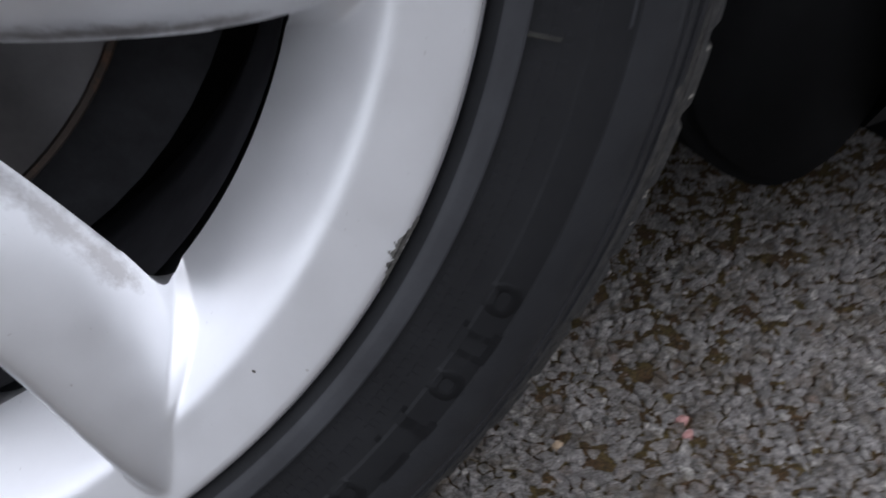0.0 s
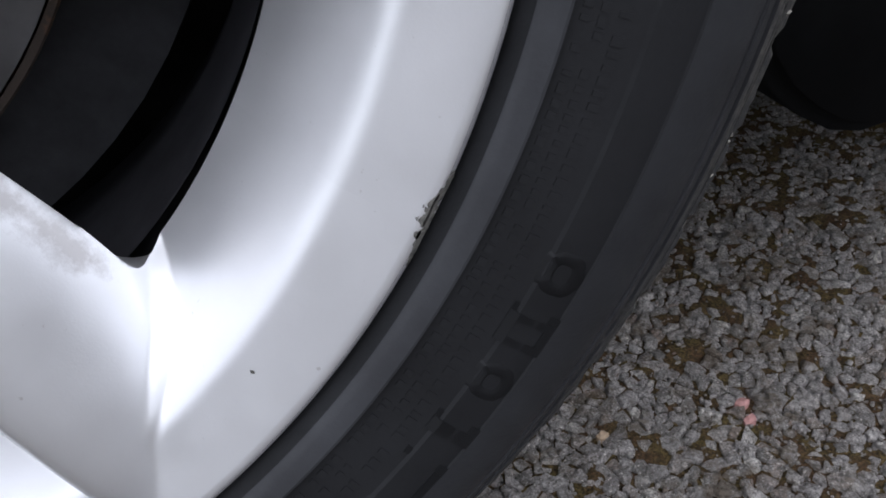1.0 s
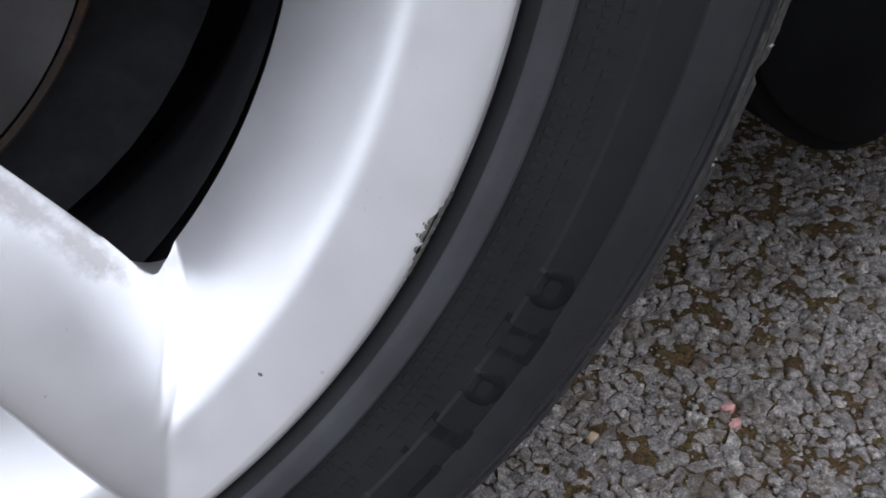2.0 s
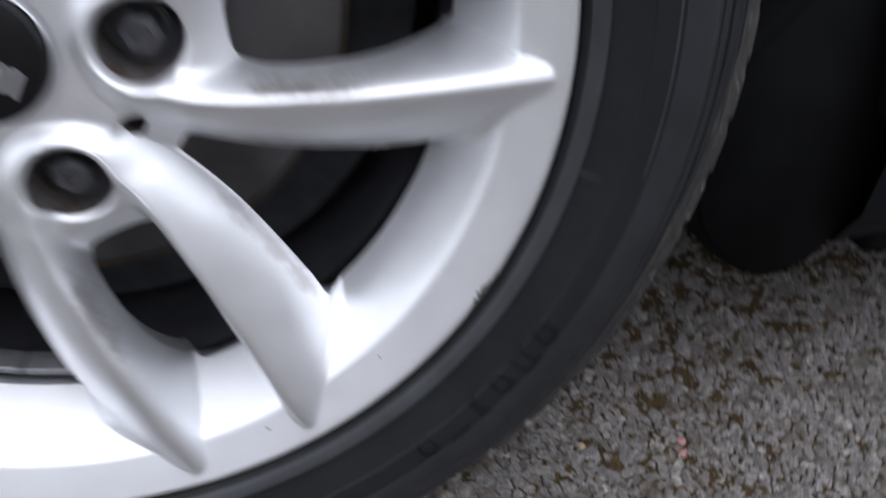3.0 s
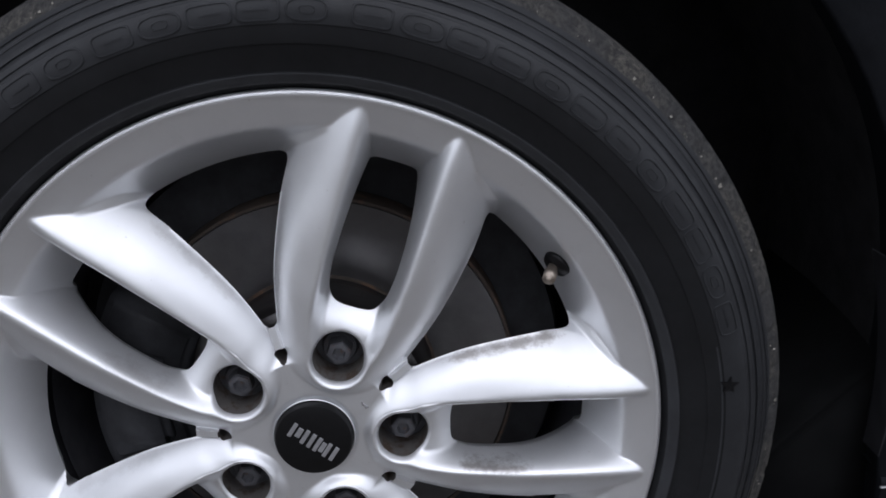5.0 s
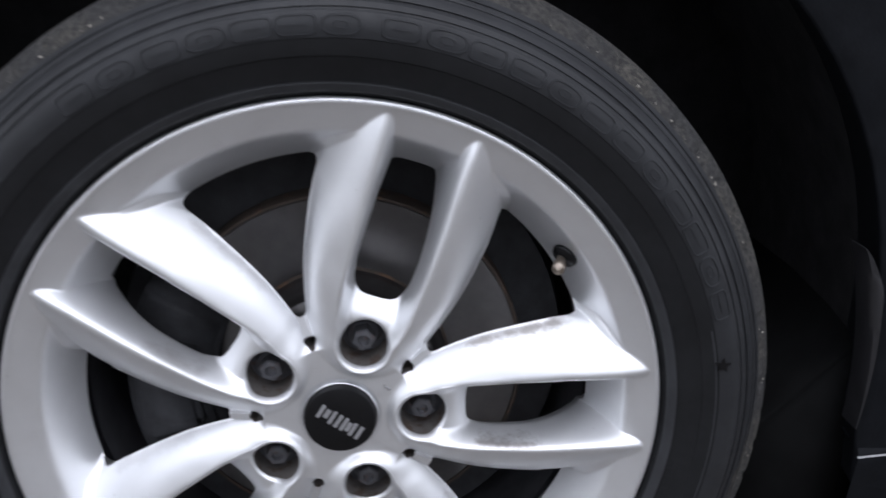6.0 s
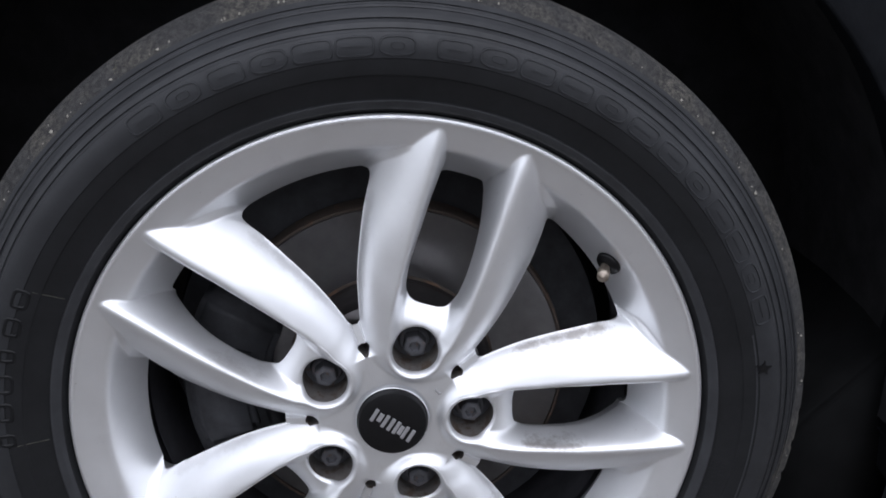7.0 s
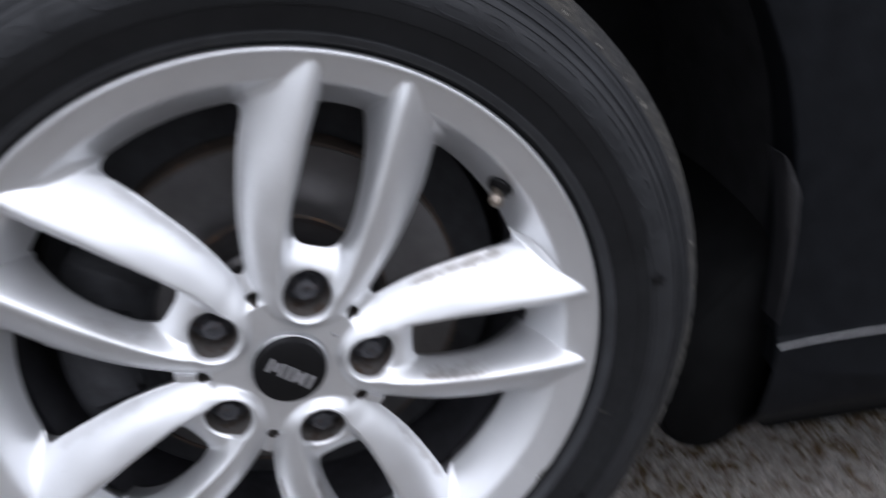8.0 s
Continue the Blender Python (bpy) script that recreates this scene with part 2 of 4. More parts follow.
def lathe(name, profile, seg, mat, closed=False, shift=None, sharp=40):
    """A mesh of revolution about the y axis from (radius, y) pairs; shift(i, j, r, y, angle) may move a point."""
    n = len(profile)
    verts, faces = [], []
    for i in range(seg):
        a = 2 * math.pi * i / seg
        for j, (r, y) in enumerate(profile):
            if shift:
                r, y = shift(j, r, y, a)
            verts.append((r * math.sin(a), y, r * math.cos(a)))
    for i in range(seg):
        k = (i + 1) % seg
        for j in range(n if closed else n - 1):
            l = (j + 1) % n
            faces.append((i * n + j, i * n + l, k * n + l, k * n + j))
    me = mesh_of(name, verts, faces, mat)
    return crease(me, sharp)


def box(bm, size, m, bevel=0.0, seg=2):
    got = bmesh.ops.create_cube(bm, size=1.0, matrix=m @ Matrix.Diagonal((*size, 1)))
    if bevel:
        edges = {e for v in got["verts"] for e in v.link_edges}
        bmesh.ops.bevel(bm, geom=list(edges), offset=bevel, segments=seg, affect="EDGES", profile=0.6)
    return bm


def rod(bm, r1, r2, depth, m, seg=24, bevel=0.0):
    got = bmesh.ops.create_cone(bm, cap_ends=True, segments=seg, radius1=r1, radius2=r2, depth=depth, matrix=m)
    if bevel:
        edges = {e for v in got["verts"] for e in v.link_edges if len(e.link_faces) == 2 and min(len(f.verts) for f in e.link_faces) <= 4 < max(len(f.verts) for f in e.link_faces)}
        bmesh.ops.bevel(bm, geom=list(edges), offset=bevel, segments=2, affect="EDGES")
    return bm


AXIS = pose(0, 0, 0, 90)          # turns a z-long rod to lie along y


def polar(r, degrees, y=0.0):
    a = radians(degrees)
    return (r * math.sin(a), y, r * math.cos(a))


# ---- the wheel's face: one double spoke, a fifth of the casting ----
PHI = 15.99         # turn of the first spoke from upright, clockwise
RIDGE = ((0.060, 0.0205), (0.070, 0.0240), (0.084, 0.0264), (0.10, 0.0282), (0.135, 0.0302), (0.17, 0.0314), (0.20, 0.0322), (0.2247, 0.0330), (0.25, 0.034))
OUTER = ((0.03, 0.024), (0.05, 0.036), (0.069, 0.0450), (0.0864, 0.0514), (0.1018, 0.0563), (0.12, 0.0602), (0.1387, 0.0634), (0.155, 0.0658), (0.175, 0.0668), (0.20, 0.067), (0.25, 0.067))
WINDOW = ((0.06, 0.010), (0.09, 0.0172), (0.105, 0.0197), (0.12, 0.0216), (0.14, 0.0214), (0.157, 0.0206), (0.17, 0.0196), (0.18, 0.0180), (0.19, 0.0165), (0.20, 0.015), (0.25, 0.008))
RIM_OPEN = 0.1914   # radius of the openings' outer edge
LIP_IN = 0.2122


def curve(table, x, blur=0.006):
    """A smooth curve through a short table of (place, value)."""
    t = np.array(table)
    xs = np.arange(-0.03, 0.33, 0.0005)
    k = np.exp(-0.5 * (np.arange(-48, 49) * 0.0005 / blur) ** 2)
    ys = np.convolve(np.pad(np.interp(xs, t[:, 0], t[:, 1]), 48, mode="edge"), k / k.sum(), mode="valid")
    return np.interp(x, xs, ys)


def smin(a, b, k):
    k = 1.5 * k
    h = np.maximum(k - np.abs(a - b), 0) / k
    return np.minimum(a, b) - h ** 3 * k / 6


def smax(a, b, k):
    return -smin(-a, -b, k)


def rim_depth(r):
    lip = 0.0007 + (0.233 - r) * 0.48
    slope = 0.0108 + (LIP_IN - r) * 1.72
    return smax(lip, slope, 0.0032)


def big_gap(u, a):
    """Above zero in the opening between two spokes, below it by the distance from its edge."""
    c, s = math.cos(radians(36)), math.sin(radians(36))
    return smin(smin(a - curve(OUTER, u), RIM_OPEN - np.hypot(u, a), 0.0060), u * c + a * s - 0.0815, 0.003)


def side_gap(u, a):
    """The same without the rim's edge."""
    c, s = math.cos(radians(36)), math.sin(radians(36))
    return smin(a - curve(OUTER, u), u * c + a * s - 0.0815, 0.003)


def spoke_depth(u, a):
    ridge = curve(RIDGE, u)
    oval = (np.hypot((u - 0.060) / 0.0206, a / 0.0205) - 1) * 0.0205
    near = np.clip((u - 0.048) / 0.026, 0, 1)
    near = near * near * (3 - 2 * near)
    d = near * (a - ridge) + (1 - near) * oval
    top = curve(((0.04, 0.0050), (0.06, 0.0040), (0.10, 0.0005), (0.15, -0.0020), (0.19, -0.0018), (0.212, -0.0002), (0.2247, 0.0020), (0.25, 0.0075)), u, 0.006)
    wide = np.maximum(curve(OUTER, u) - ridge, 0.008)
    deep = curve(((0.04, 0.017), (0.06, 0.020), (0.08, 0.0225), (0.11, 0.0245), (0.14, 0.0268), (0.160, 0.0292), (0.175, 0.0312), (0.190, 0.0322), (0.206, 0.0318), (0.25, 0.030)), u, 0.010)
    soft = np.interp(u, (0.11, 0.165, 0.195, 0.225), (0.0020, 0.0062, 0.0055, 0.0016))
    out_d, in_d = smax(d, 0.0, soft), smax(-d, 0.0, soft)
    t = out_d / wide
    bend = curve(((0.05, 0.62), (0.09, 0.52), (0.12, 0.48), (0.15, 0.52), (0.17, 0.58), (0.21, 0.66)), u, 0.012)
    bow = curve(((0.05, 2.0), (0.08, 3.0), (0.10, 3.6), (0.13, 3.2), (0.15, 2.6), (0.175, 2.1), (0.21, 2.0)), u, 0.008)
    t = smax(t, out_d / (out_d + np.maximum(-side_gap(u, a), 0) + 1e-6), 0.03)
    t = smin(t, np.interp(np.hypot(u, a), (0.168, 0.183), (1.0, 2.0)), 0.045)
    out = (deep - top) * (bend * t + (1 - bend) * np.minimum(t, 1.5) ** bow)
    sunk = curve(((0.06, 0.0250), (0.145, 0.0255), (0.160, 0.030), (0.175, 0.039), (0.190, 0.0510), (0.21, 0.064), (0.25, 0.08)), u, 0.005)
    span = np.maximum(ridge - curve(WINDOW, u), 0.0060)
    wall = (sunk - top) * (in_d / span) ** curve(((0.06, 1.8), (0.092, 1.8), (0.115, 2.6)), u, 0.006)
    floor = 0.0128 + np.maximum(u - 0.074, 0) ** 2 * 27 - 5.0 * a * a
    inner = smin(top + wall, floor, 0.0120)
    return np.where(d > 0, top + out + wall, inner + out)


def face_depth(u, v):
    a, r = np.abs(v), np.hypot(u, v)
    edge = np.clip((0.0196 - np.hypot(u - 0.0608, a)) / 0.0026, 0, 1)
    hub = 0.0112 + np.maximum(r - 0.056, 0) * 1.3 + np.maximum(0.0305 - r, 0) * 0.3
    c, s = math.cos(radians(36)), math.sin(radians(36))
    p = u * c + a * s
    q = u * s - a * c
    y = smin(spoke_depth(u, a), hub, np.interp(q, (0.002, 0.014), (0.0080, 0.0030)))
    web = 0.0135 + np.maximum(p - 0.060, 0) * 0.20 + np.maximum(0.060 - p, 0) * 4.0 + np.maximum(q - 0.0024, 0) * 4.5 + np.maximum(p - 0.090, 0) * 2.0
    y = smin(y, web, 0.0022)
    y = y + 0.0024 * edge * edge
    rim = rim_depth(r)
    root = curve(((0.170, 0.0665), (0.1795, 0.0647), (0.1872, 0.0616), (0.1951, 0.0576), (0.2039, 0.0524), (0.222, 0.036)), u, 0.003)
    y = y + np.maximum(a - root, 0) * np.interp(u, (0.150, 0.165, 0.178, 0.190), (0.0, 1.3, 1.3, 0.0))
    side = a - curve(RIDGE, u)
    off = np.clip((np.abs(side) - 0.004) / 0.007, 0, 1) * np.where(side > 0, 1.0, 0.35)
    facet = (y + rim) / 2 + 0.003 * (1 - off) - off * curve(((0.1880, 0.0030), (0.1925, 0.0040), (0.198, 0.0050), (0.2040, 0.0045), (0.2095, 0.0024), (0.2145, 0.0000), (0.218, -0.0025), (0.225, -0.006)), r, 0.002)
    return smin(smin(y, rim, np.interp(r, (0.1905, 0.199, 0.210, 0.222), (0.0012, 0.0014, 0.0014, 0.0010))), facet, 0.0008)


def opening(u, v):
    """Above zero where the casting is open."""
    a, r = np.abs(v), np.hypot(u, v)
    gap = big_gap(u, a)
    slot = smin(smin(curve(WINDOW, u) - a, RIM_OPEN - r, 0.006), u - 0.0935, 0.012)
    hole = 0.0170 - np.hypot(u - 0.0608, a)
    c, s = math.cos(radians(36)), math.sin(radians(36))
    p, q = u * c + a * s, np.abs(u * s - a * c)
    notch = smin(0.0052 - np.hypot(p - 0.0612, q), 0.0040 + (p - 0.0612) * 0.45 - q, 0.0012)
    return np.maximum(np.maximum(gap, slot), np.maximum(hole, notch))


def spoke_mesh():
    rs = np.concatenate([np.arange(0.0262, 0.222, 0.00082), np.linspace(0.2225, 0.2330, 9)])
    ths = np.radians(np.linspace(-36, 36, 289))
    R, T = np.meshgrid(rs, ths, indexing="ij")
    U, V = R * np.cos(T), R * np.sin(T)
    Y, F = face_depth(U, V), opening(U, V)
    n, m = R.shape
    verts = [(V[i, j], Y[i, j], U[i, j]) for i in range(n) for j in range(m)]
    field = F.ravel()
    cut, faces, rim_edges = {}, [], []

    def cross(p, q):
        key = (p, q) if p < q else (q, p)
        if key not in cut:
            w = field[p] / (field[p] - field[q])
            cut[key] = len(verts)
            verts.append(tuple(verts[p][k] + w * (verts[q][k] - verts[p][k]) for k in range(3)))
        return cut[key]

    for i in range(n - 1):
        for j in range(m - 1):
            quad = (i * m + j, i * m + j + 1, (i + 1) * m + j + 1, (i + 1) * m + j)
            inside = [field[k] <= 0 for k in quad]
            if all(inside):
                faces.append(quad)
            elif any(inside):
                for tri in ((quad[0], quad[1], quad[2]), (quad[0], quad[2], quad[3])):
                    poly, marks = [], []
                    for k in range(3):
                        p, q = tri[k], tri[(k + 1) % 3]
                        if field[p] <= 0:
                            poly.append(p)
                        if (field[p] <= 0) != (field[q] <= 0):
                            poly.append(cross(p, q))
                            marks.append(poly[-1])
                    if len(poly) >= 3:
                        faces.append(tuple(poly))
                    if len(marks) == 2:
                        rim_edges.append(tuple(marks))
    ids = sorted(cut.values())
    cu, cv, e = np.array([verts[k][2] for k in ids]), np.array([verts[k][0] for k in ids]), 2e-5
    for _ in range(4):
        f = opening(cu, cv)
        gu, gv = (opening(cu + e, cv) - f) / e, (opening(cu, cv + e) - f) / e
        step = np.clip(f / np.maximum(gu * gu + gv * gv, 0.05), -0.0003, 0.0003)
        edge_in = np.hypot(cu, cv) < 0.0265
        cu, cv = cu - step * gu * ~edge_in, cv - step * gv * ~edge_in
    for k, u, v, y in zip(ids, cu, cv, face_depth(cu, cv)):
        verts[k] = (float(v), float(y), float(u))
    # the walls of the openings, drawn back behind the face; the big openings are undercut
    def under(x, z):
        e = 0.0004
        gx = float(opening(np.array(z), np.array(x + e)) - opening(np.array(z), np.array(x - e)))
        gz = float(opening(np.array(z + e), np.array(x)) - opening(np.array(z - e), np.array(x)))
        l = max(math.hypot(gx, gz), 1e-9)
        small = math.hypot(z - 0.0608, x) < 0.022 or math.hypot(x, z) < 0.068
        return -gx / l, -gz / l, 0.0 if small else 0.011

    deep, wells = {}, set()
    for p, q in rim_edges:
        for k in (p, q):
            if k not in deep:
                x, y, z = verts[k]
                gx, gz, cut_in = under(x, z)
                deep[k] = (len(verts), len(verts) + 1)
                verts.append((x + gx * 0.0004, y + 0.0011, z + gz * 0.0004))
                verts.append((x + gx * cut_in, y + (0.022 if cut_in else 0.030), z + gz * cut_in))
        faces.append((p, q, deep[q][0], deep[p][0]))
        faces.append((deep[p][0], deep[q][0], deep[q][1], deep[p][1]))
        # bolt-hole and notch walls take the darker, browner material
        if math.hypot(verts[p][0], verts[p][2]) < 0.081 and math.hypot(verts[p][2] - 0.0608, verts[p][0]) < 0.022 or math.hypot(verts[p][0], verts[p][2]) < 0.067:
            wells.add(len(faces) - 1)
    used = sorted({k for f in faces for k in f})
    where = {k: i for i, k in enumerate(used)}
    me = mesh_of("spoke", [verts[k] for k in used], [tuple(where[k] for k in f) for f in faces], SILVER)
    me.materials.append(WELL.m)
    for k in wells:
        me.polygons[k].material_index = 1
    co = np.array([verts[k] for k in used])
    u, a = co[:, 2], np.abs(co[:, 0])
    near = np.clip(1 - np.abs(curve(OUTER, u) - 0.0032 - a) / 0.0072, 0, 1) * np.clip((u - 0.08) / 0.02, 0, 1) * np.clip((0.182 - u) / 0.02, 0, 1)
    slot = np.clip(1 - np.abs(a - 0.5 * (curve(WINDOW, u) + curve(RIDGE, u))) / 0.006, 0, 1) * np.clip((u - 0.085) / 0.02, 0, 1) * np.clip((0.165 - u) / 0.03, 0, 1)
    layer = me.attributes.new("grime", "FLOAT", "POINT")
    layer.data.foreach_set("value", np.maximum(near, slot).astype(np.float32))
    bm = bmesh.new()
    bm.from_mesh(me)
    bmesh.ops.recalc_face_normals(bm, faces=bm.faces)
    if sum(f.normal.y * f.calc_area() for f in bm.faces) > 0:
        bmesh.ops.reverse_faces(bm, faces=bm.faces)
    bm.to_mesh(me)
    bm.free()
    return crease(me, 50)


# ---- the car ----
car = tagged(new("car"), "dark grey car with a silver alloy wheel, parked on stone chippings", "car")
car.empty_display_size = 0.2

rim_profile = [(0.2330, 0.0005), (0.2345, 0.0002), (0.2354, 0.0012), (0.2358, 0.0030), (0.2352, 0.0062), (0.2320, 0.0085), (0.2200, 0.012), (0.2150, 0.020),
               (0.2050, 0.032), (0.2020, 0.050), (0.2020, 0.120), (0.2080, 0.150), (0.2140, 0.180), (0.2330, 0.188), (0.2335, 0.192), (0.2300, 0.192), (0.2110, 0.186),
               (0.2040, 0.150), (0.1975, 0.120), (0.1955, 0.070), (0.1932, 0.060)]
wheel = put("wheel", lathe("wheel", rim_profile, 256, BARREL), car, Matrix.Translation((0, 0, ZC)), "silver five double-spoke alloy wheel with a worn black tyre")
flange = put("rim_flange", lathe("rim_flange", [(0.2320, 0.0006), (0.2332, 0.0001), (0.2342, 0.0001), (0.2353, 0.0006), (0.2361, 0.0016), (0.2365, 0.0030), (0.2364, 0.0048), (0.2354, 0.0068)], 320, SILVER), wheel)
spoke = spoke_mesh()
for k in range(5):
    put("spoke", spoke, wheel, pose(0, 0, 0, 0, PHI + 72 * k, 0))["dirt"] = (0.12, 1.0, 0.75, 0.2, 0.35)[k]


def tyre_profile():
    half = [(0.2300, 0.0080), (0.2352, 0.0078), (0.2367, 0.0062), (0.2374, 0.0042), (0.2383, 0.0022), (0.2394, 0.0008), (0.2401, -0.0012), (0.2410, -0.0028), (0.2425, -0.0040),
            (0.2458, -0.0058), (0.2466, -0.0058), (0.2471, -0.0044), (0.2490, -0.0048), (0.2560, -0.0080), (0.2630, -0.0110), (0.2637, -0.0121), (0.2690, -0.0135), (0.2742, -0.0140),
            (0.2746, -0.0146), (0.2790, -0.0149), (0.2840, -0.0143), (0.2880, -0.0129), (0.2905, -0.0115), (0.2910, -0.0105), (0.2924, -0.0096), (0.2930, -0.0102), (0.2963, -0.0080),
            (0.2969, -0.0067), (0.2984, -0.0055), (0.2990, -0.0064), (0.3028, -0.0035), (0.3034, -0.0022), (0.3046, -0.0010), (0.3052, -0.0012), (0.3066, 0.0000), (0.3071, 0.0014), (0.3082, 0.0023), (0.3088, 0.0018), (0.3120, 0.0058)]
    tread = [(0.3180, 0.0095), (0.3220, 0.0145), (0.3246, 0.0205), (0.3260, 0.0300), (0.3264, 0.0420), (0.3180, 0.0440), (0.3180, 0.0510), (0.3260, 0.0530), (0.3270, 0.0750), (0.3190, 0.0770), (0.3190, 0.0850), (0.3270, 0.0870), (0.3270, 0.0950)]
    return half, tread


side, tread = tyre_profile()
prof = side + tread[:-1]
prof = prof + [(r, 0.190 - y) for r, y in reversed(prof)]
rough = np.random.RandomState(5).rand(900)


def tread_cut(j, r, y, a):
    """Sipes across the shoulder and its ragged outer edge; the foot is pressed flat."""
    if y > 0.007 and r > 0.312:
        k = a / (2 * math.pi) * 72
        f = k % 1.0
        if f < 0.12 and r < 0.3235:
            r -= 0.0020
        r -= 0.0009 * rough[int(a / (2 * math.pi) * 719)] * (r < 0.322)
    z = r * math.cos(a)
    if z < -ZC + 0.001:
        r *= (ZC - 0.001) / -z
    return r, y


SEG = 720
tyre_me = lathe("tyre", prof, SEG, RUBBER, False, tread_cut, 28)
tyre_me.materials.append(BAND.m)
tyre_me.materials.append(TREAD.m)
tyre_me.materials.append(BEAD.m)
rows = len(prof) - 1
mats = np.zeros(len(tyre_me.polygons), dtype=np.int32)
radius = np.array([(prof[j][0] + prof[j + 1][0]) / 2 for j in range(rows)])
depth = np.array([(prof[j][1] + prof[j + 1][1]) / 2 for j in range(rows)])
plain_kind = np.where((radius > 0.2405) & (radius < 0.2467), 3, np.where((radius > 0.2745) & (radius < 0.3160), 1, 0))
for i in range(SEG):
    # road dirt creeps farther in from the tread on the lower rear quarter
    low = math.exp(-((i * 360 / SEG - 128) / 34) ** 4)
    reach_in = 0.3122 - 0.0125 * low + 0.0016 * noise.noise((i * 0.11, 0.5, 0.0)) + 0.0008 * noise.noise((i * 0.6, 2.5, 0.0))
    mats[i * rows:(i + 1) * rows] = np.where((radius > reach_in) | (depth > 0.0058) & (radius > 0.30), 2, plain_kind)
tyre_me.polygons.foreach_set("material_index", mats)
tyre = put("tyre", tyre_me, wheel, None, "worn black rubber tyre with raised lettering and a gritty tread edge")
tyre_me.update()

# hub cap, its mark, bolts, valve
cap_prof = [(0.0, 0.0022), (0.012, 0.0024), (0.022, 0.0034), (0.0256, 0.0046), (0.0266, 0.0064), (0.0268, 0.0140), (0.0, 0.0142)]
cap = put("centre_cap", lathe("centre_cap", cap_prof, 96, CAP), wheel, None, "black centre cap with pale grey marks")
put("hub_bore", lathe("hub_bore", [(0.0262, 0.0120), (0.0275, 0.0096), (0.0280, 0.0102)], 96, SILVER), wheel)


def mark_block(width, height, lean=-0.06):
    bm = bmesh.new()
    box(bm, (width, 0.0006, height), Matrix.Identity(4), 0.0002, 1)
    for v in bm.verts:
        v.co.x += lean * v.co.z
    return bm


for x, w, h, up in ((-0.0170, 0.0028, 0.0112, 0), (-0.0121, 0.0036, 0.0074, 0.0006), (-0.0072, 0.0028, 0.0112, 0), (-0.0020, 0.0029, 0.0112, 0),
                    (0.0029, 0.0028, 0.0112, 0), (0.0068, 0.0034, 0.0078, 0), (0.0106, 0.0028, 0.0112, 0), (0.0160, 0.0029, 0.0112, 0)):
    part("mark", mark_block(w, h), MARK, wheel, "", pose(0, 0.0022, 0, 0, 34, 0) @ pose(x + 0.0006, 0, up), False)


def wheel_bolt():
    """A hexagon head with a dished top on its coned collar."""
    bm = bmesh.new()
    rod(bm, 0.0092, 0.0086, 0.013, AXIS, 6, 0.0008)
    top = min(bm.faces, key=lambda f: f.calc_center_median().y)
    bmesh.ops.inset_region(bm, faces=[top], thickness=0.0030)
    bmesh.ops.translate(bm, vec=(0, -0.0007, 0), verts=top.verts)
    bmesh.ops.inset_region(bm, faces=[top], thickness=0.0013)
    bmesh.ops.translate(bm, vec=(0, 0.0028, 0), verts=top.verts)
    rod(bm, 0.0128, 0.0108, 0.005, AXIS @ Matrix.Translation((0, 0, -0.007)), 28, 0.0008)
    rod(bm, 0.0174, 0.0174, 0.002, AXIS @ Matrix.Translation((0, 0, -0.012)), 32)
    return bm


bolt = part("bolt", wheel_bolt(), BOLT, wheel, "dark rusting wheel bolt", None, False)
crease(bolt.data, 30)
for k in range(5):
    m = pose(0, 0, 0, 0, PHI + 72 * k, 0) @ pose(0, 0.0240, 0.0606, 0, 11 * k, 0)
    if k:
        put("bolt", bolt.data, wheel, m, "dark rusting wheel bolt")
    else:
        bolt.matrix_basis = m

VALVE_TIP, VALVE_ROOT = Vector((0.1536, 0.0122, 0.1150)), Vector((0.1598, 0.0290, 0.1197))
along = (VALVE_TIP - VALVE_ROOT).to_track_quat("Z", "Y").to_matrix().to_4x4()
far = (VALVE_TIP - VALVE_ROOT).length
bm = bmesh.new()
rod(bm, 0.0036, 0.0034, far, along @ Matrix.Translation((0, 0, far / 2)), 20, 0.0005)
rod(bm, 0.0046, 0.0044, 0.0090, along @ Matrix.Translation((0, 0, far - 0.0045)), 12, 0.0005)
rod(bm, 0.0026, 0.0024, 0.0012, along @ Matrix.Translation((0, 0, far + 0.0002)), 12, 0.0002)
part("valve", bm, BRASS, wheel, "dull metal tyre valve with a round cap", Matrix.Translation(VALVE_ROOT))
seat = Vector((-0.80 * 1.44, -1.0, -0.60 * 1.44)).to_track_quat("Z", "Y").to_matrix().to_4x4()
bm = bmesh.new()
# the black seat also stands in for the shaded recess round the valve
rod(bm, 0.0105, 0.0088, 0.0050, seat, 28, 0.0012)
part("valve_grommet", bm, CAP, wheel, "black rubber valve seat, widened to fill in the shaded recess", Matrix.Translation(Vector(polar(0.2008, 53.1, 0.0262))))

# brake disc, caliper, balance weights
disc_prof = [(0.0, 0.050), (0.060, 0.050), (0.078, 0.054), (0.0825, 0.062), (0.0830, 0.088), (0.0860, 0.092), (0.1440, 0.092), (0.1440, 0.114), (0.080, 0.114), (0.0, 0.110)]
put("brake_disc", lathe("brake_disc", disc_prof, 128, DISC), wheel, None, "dull worn brake disc")
put("disc_edge", lathe("disc_edge", [(0.1448, 0.0915), (0.1470, 0.0914), (0.1478, 0.0925), (0.1478, 0.116), (0.1440, 0.116)], 128, RUST), wheel, None, "rusty outer rim of the brake disc")
put("disc_step", lathe("disc_step", [(0.0834, 0.088), (0.0838, 0.0905), (0.0870, 0.0915), (0.0880, 0.0925)], 96, RUST), wheel, None, "rusty inner step of the brake disc")


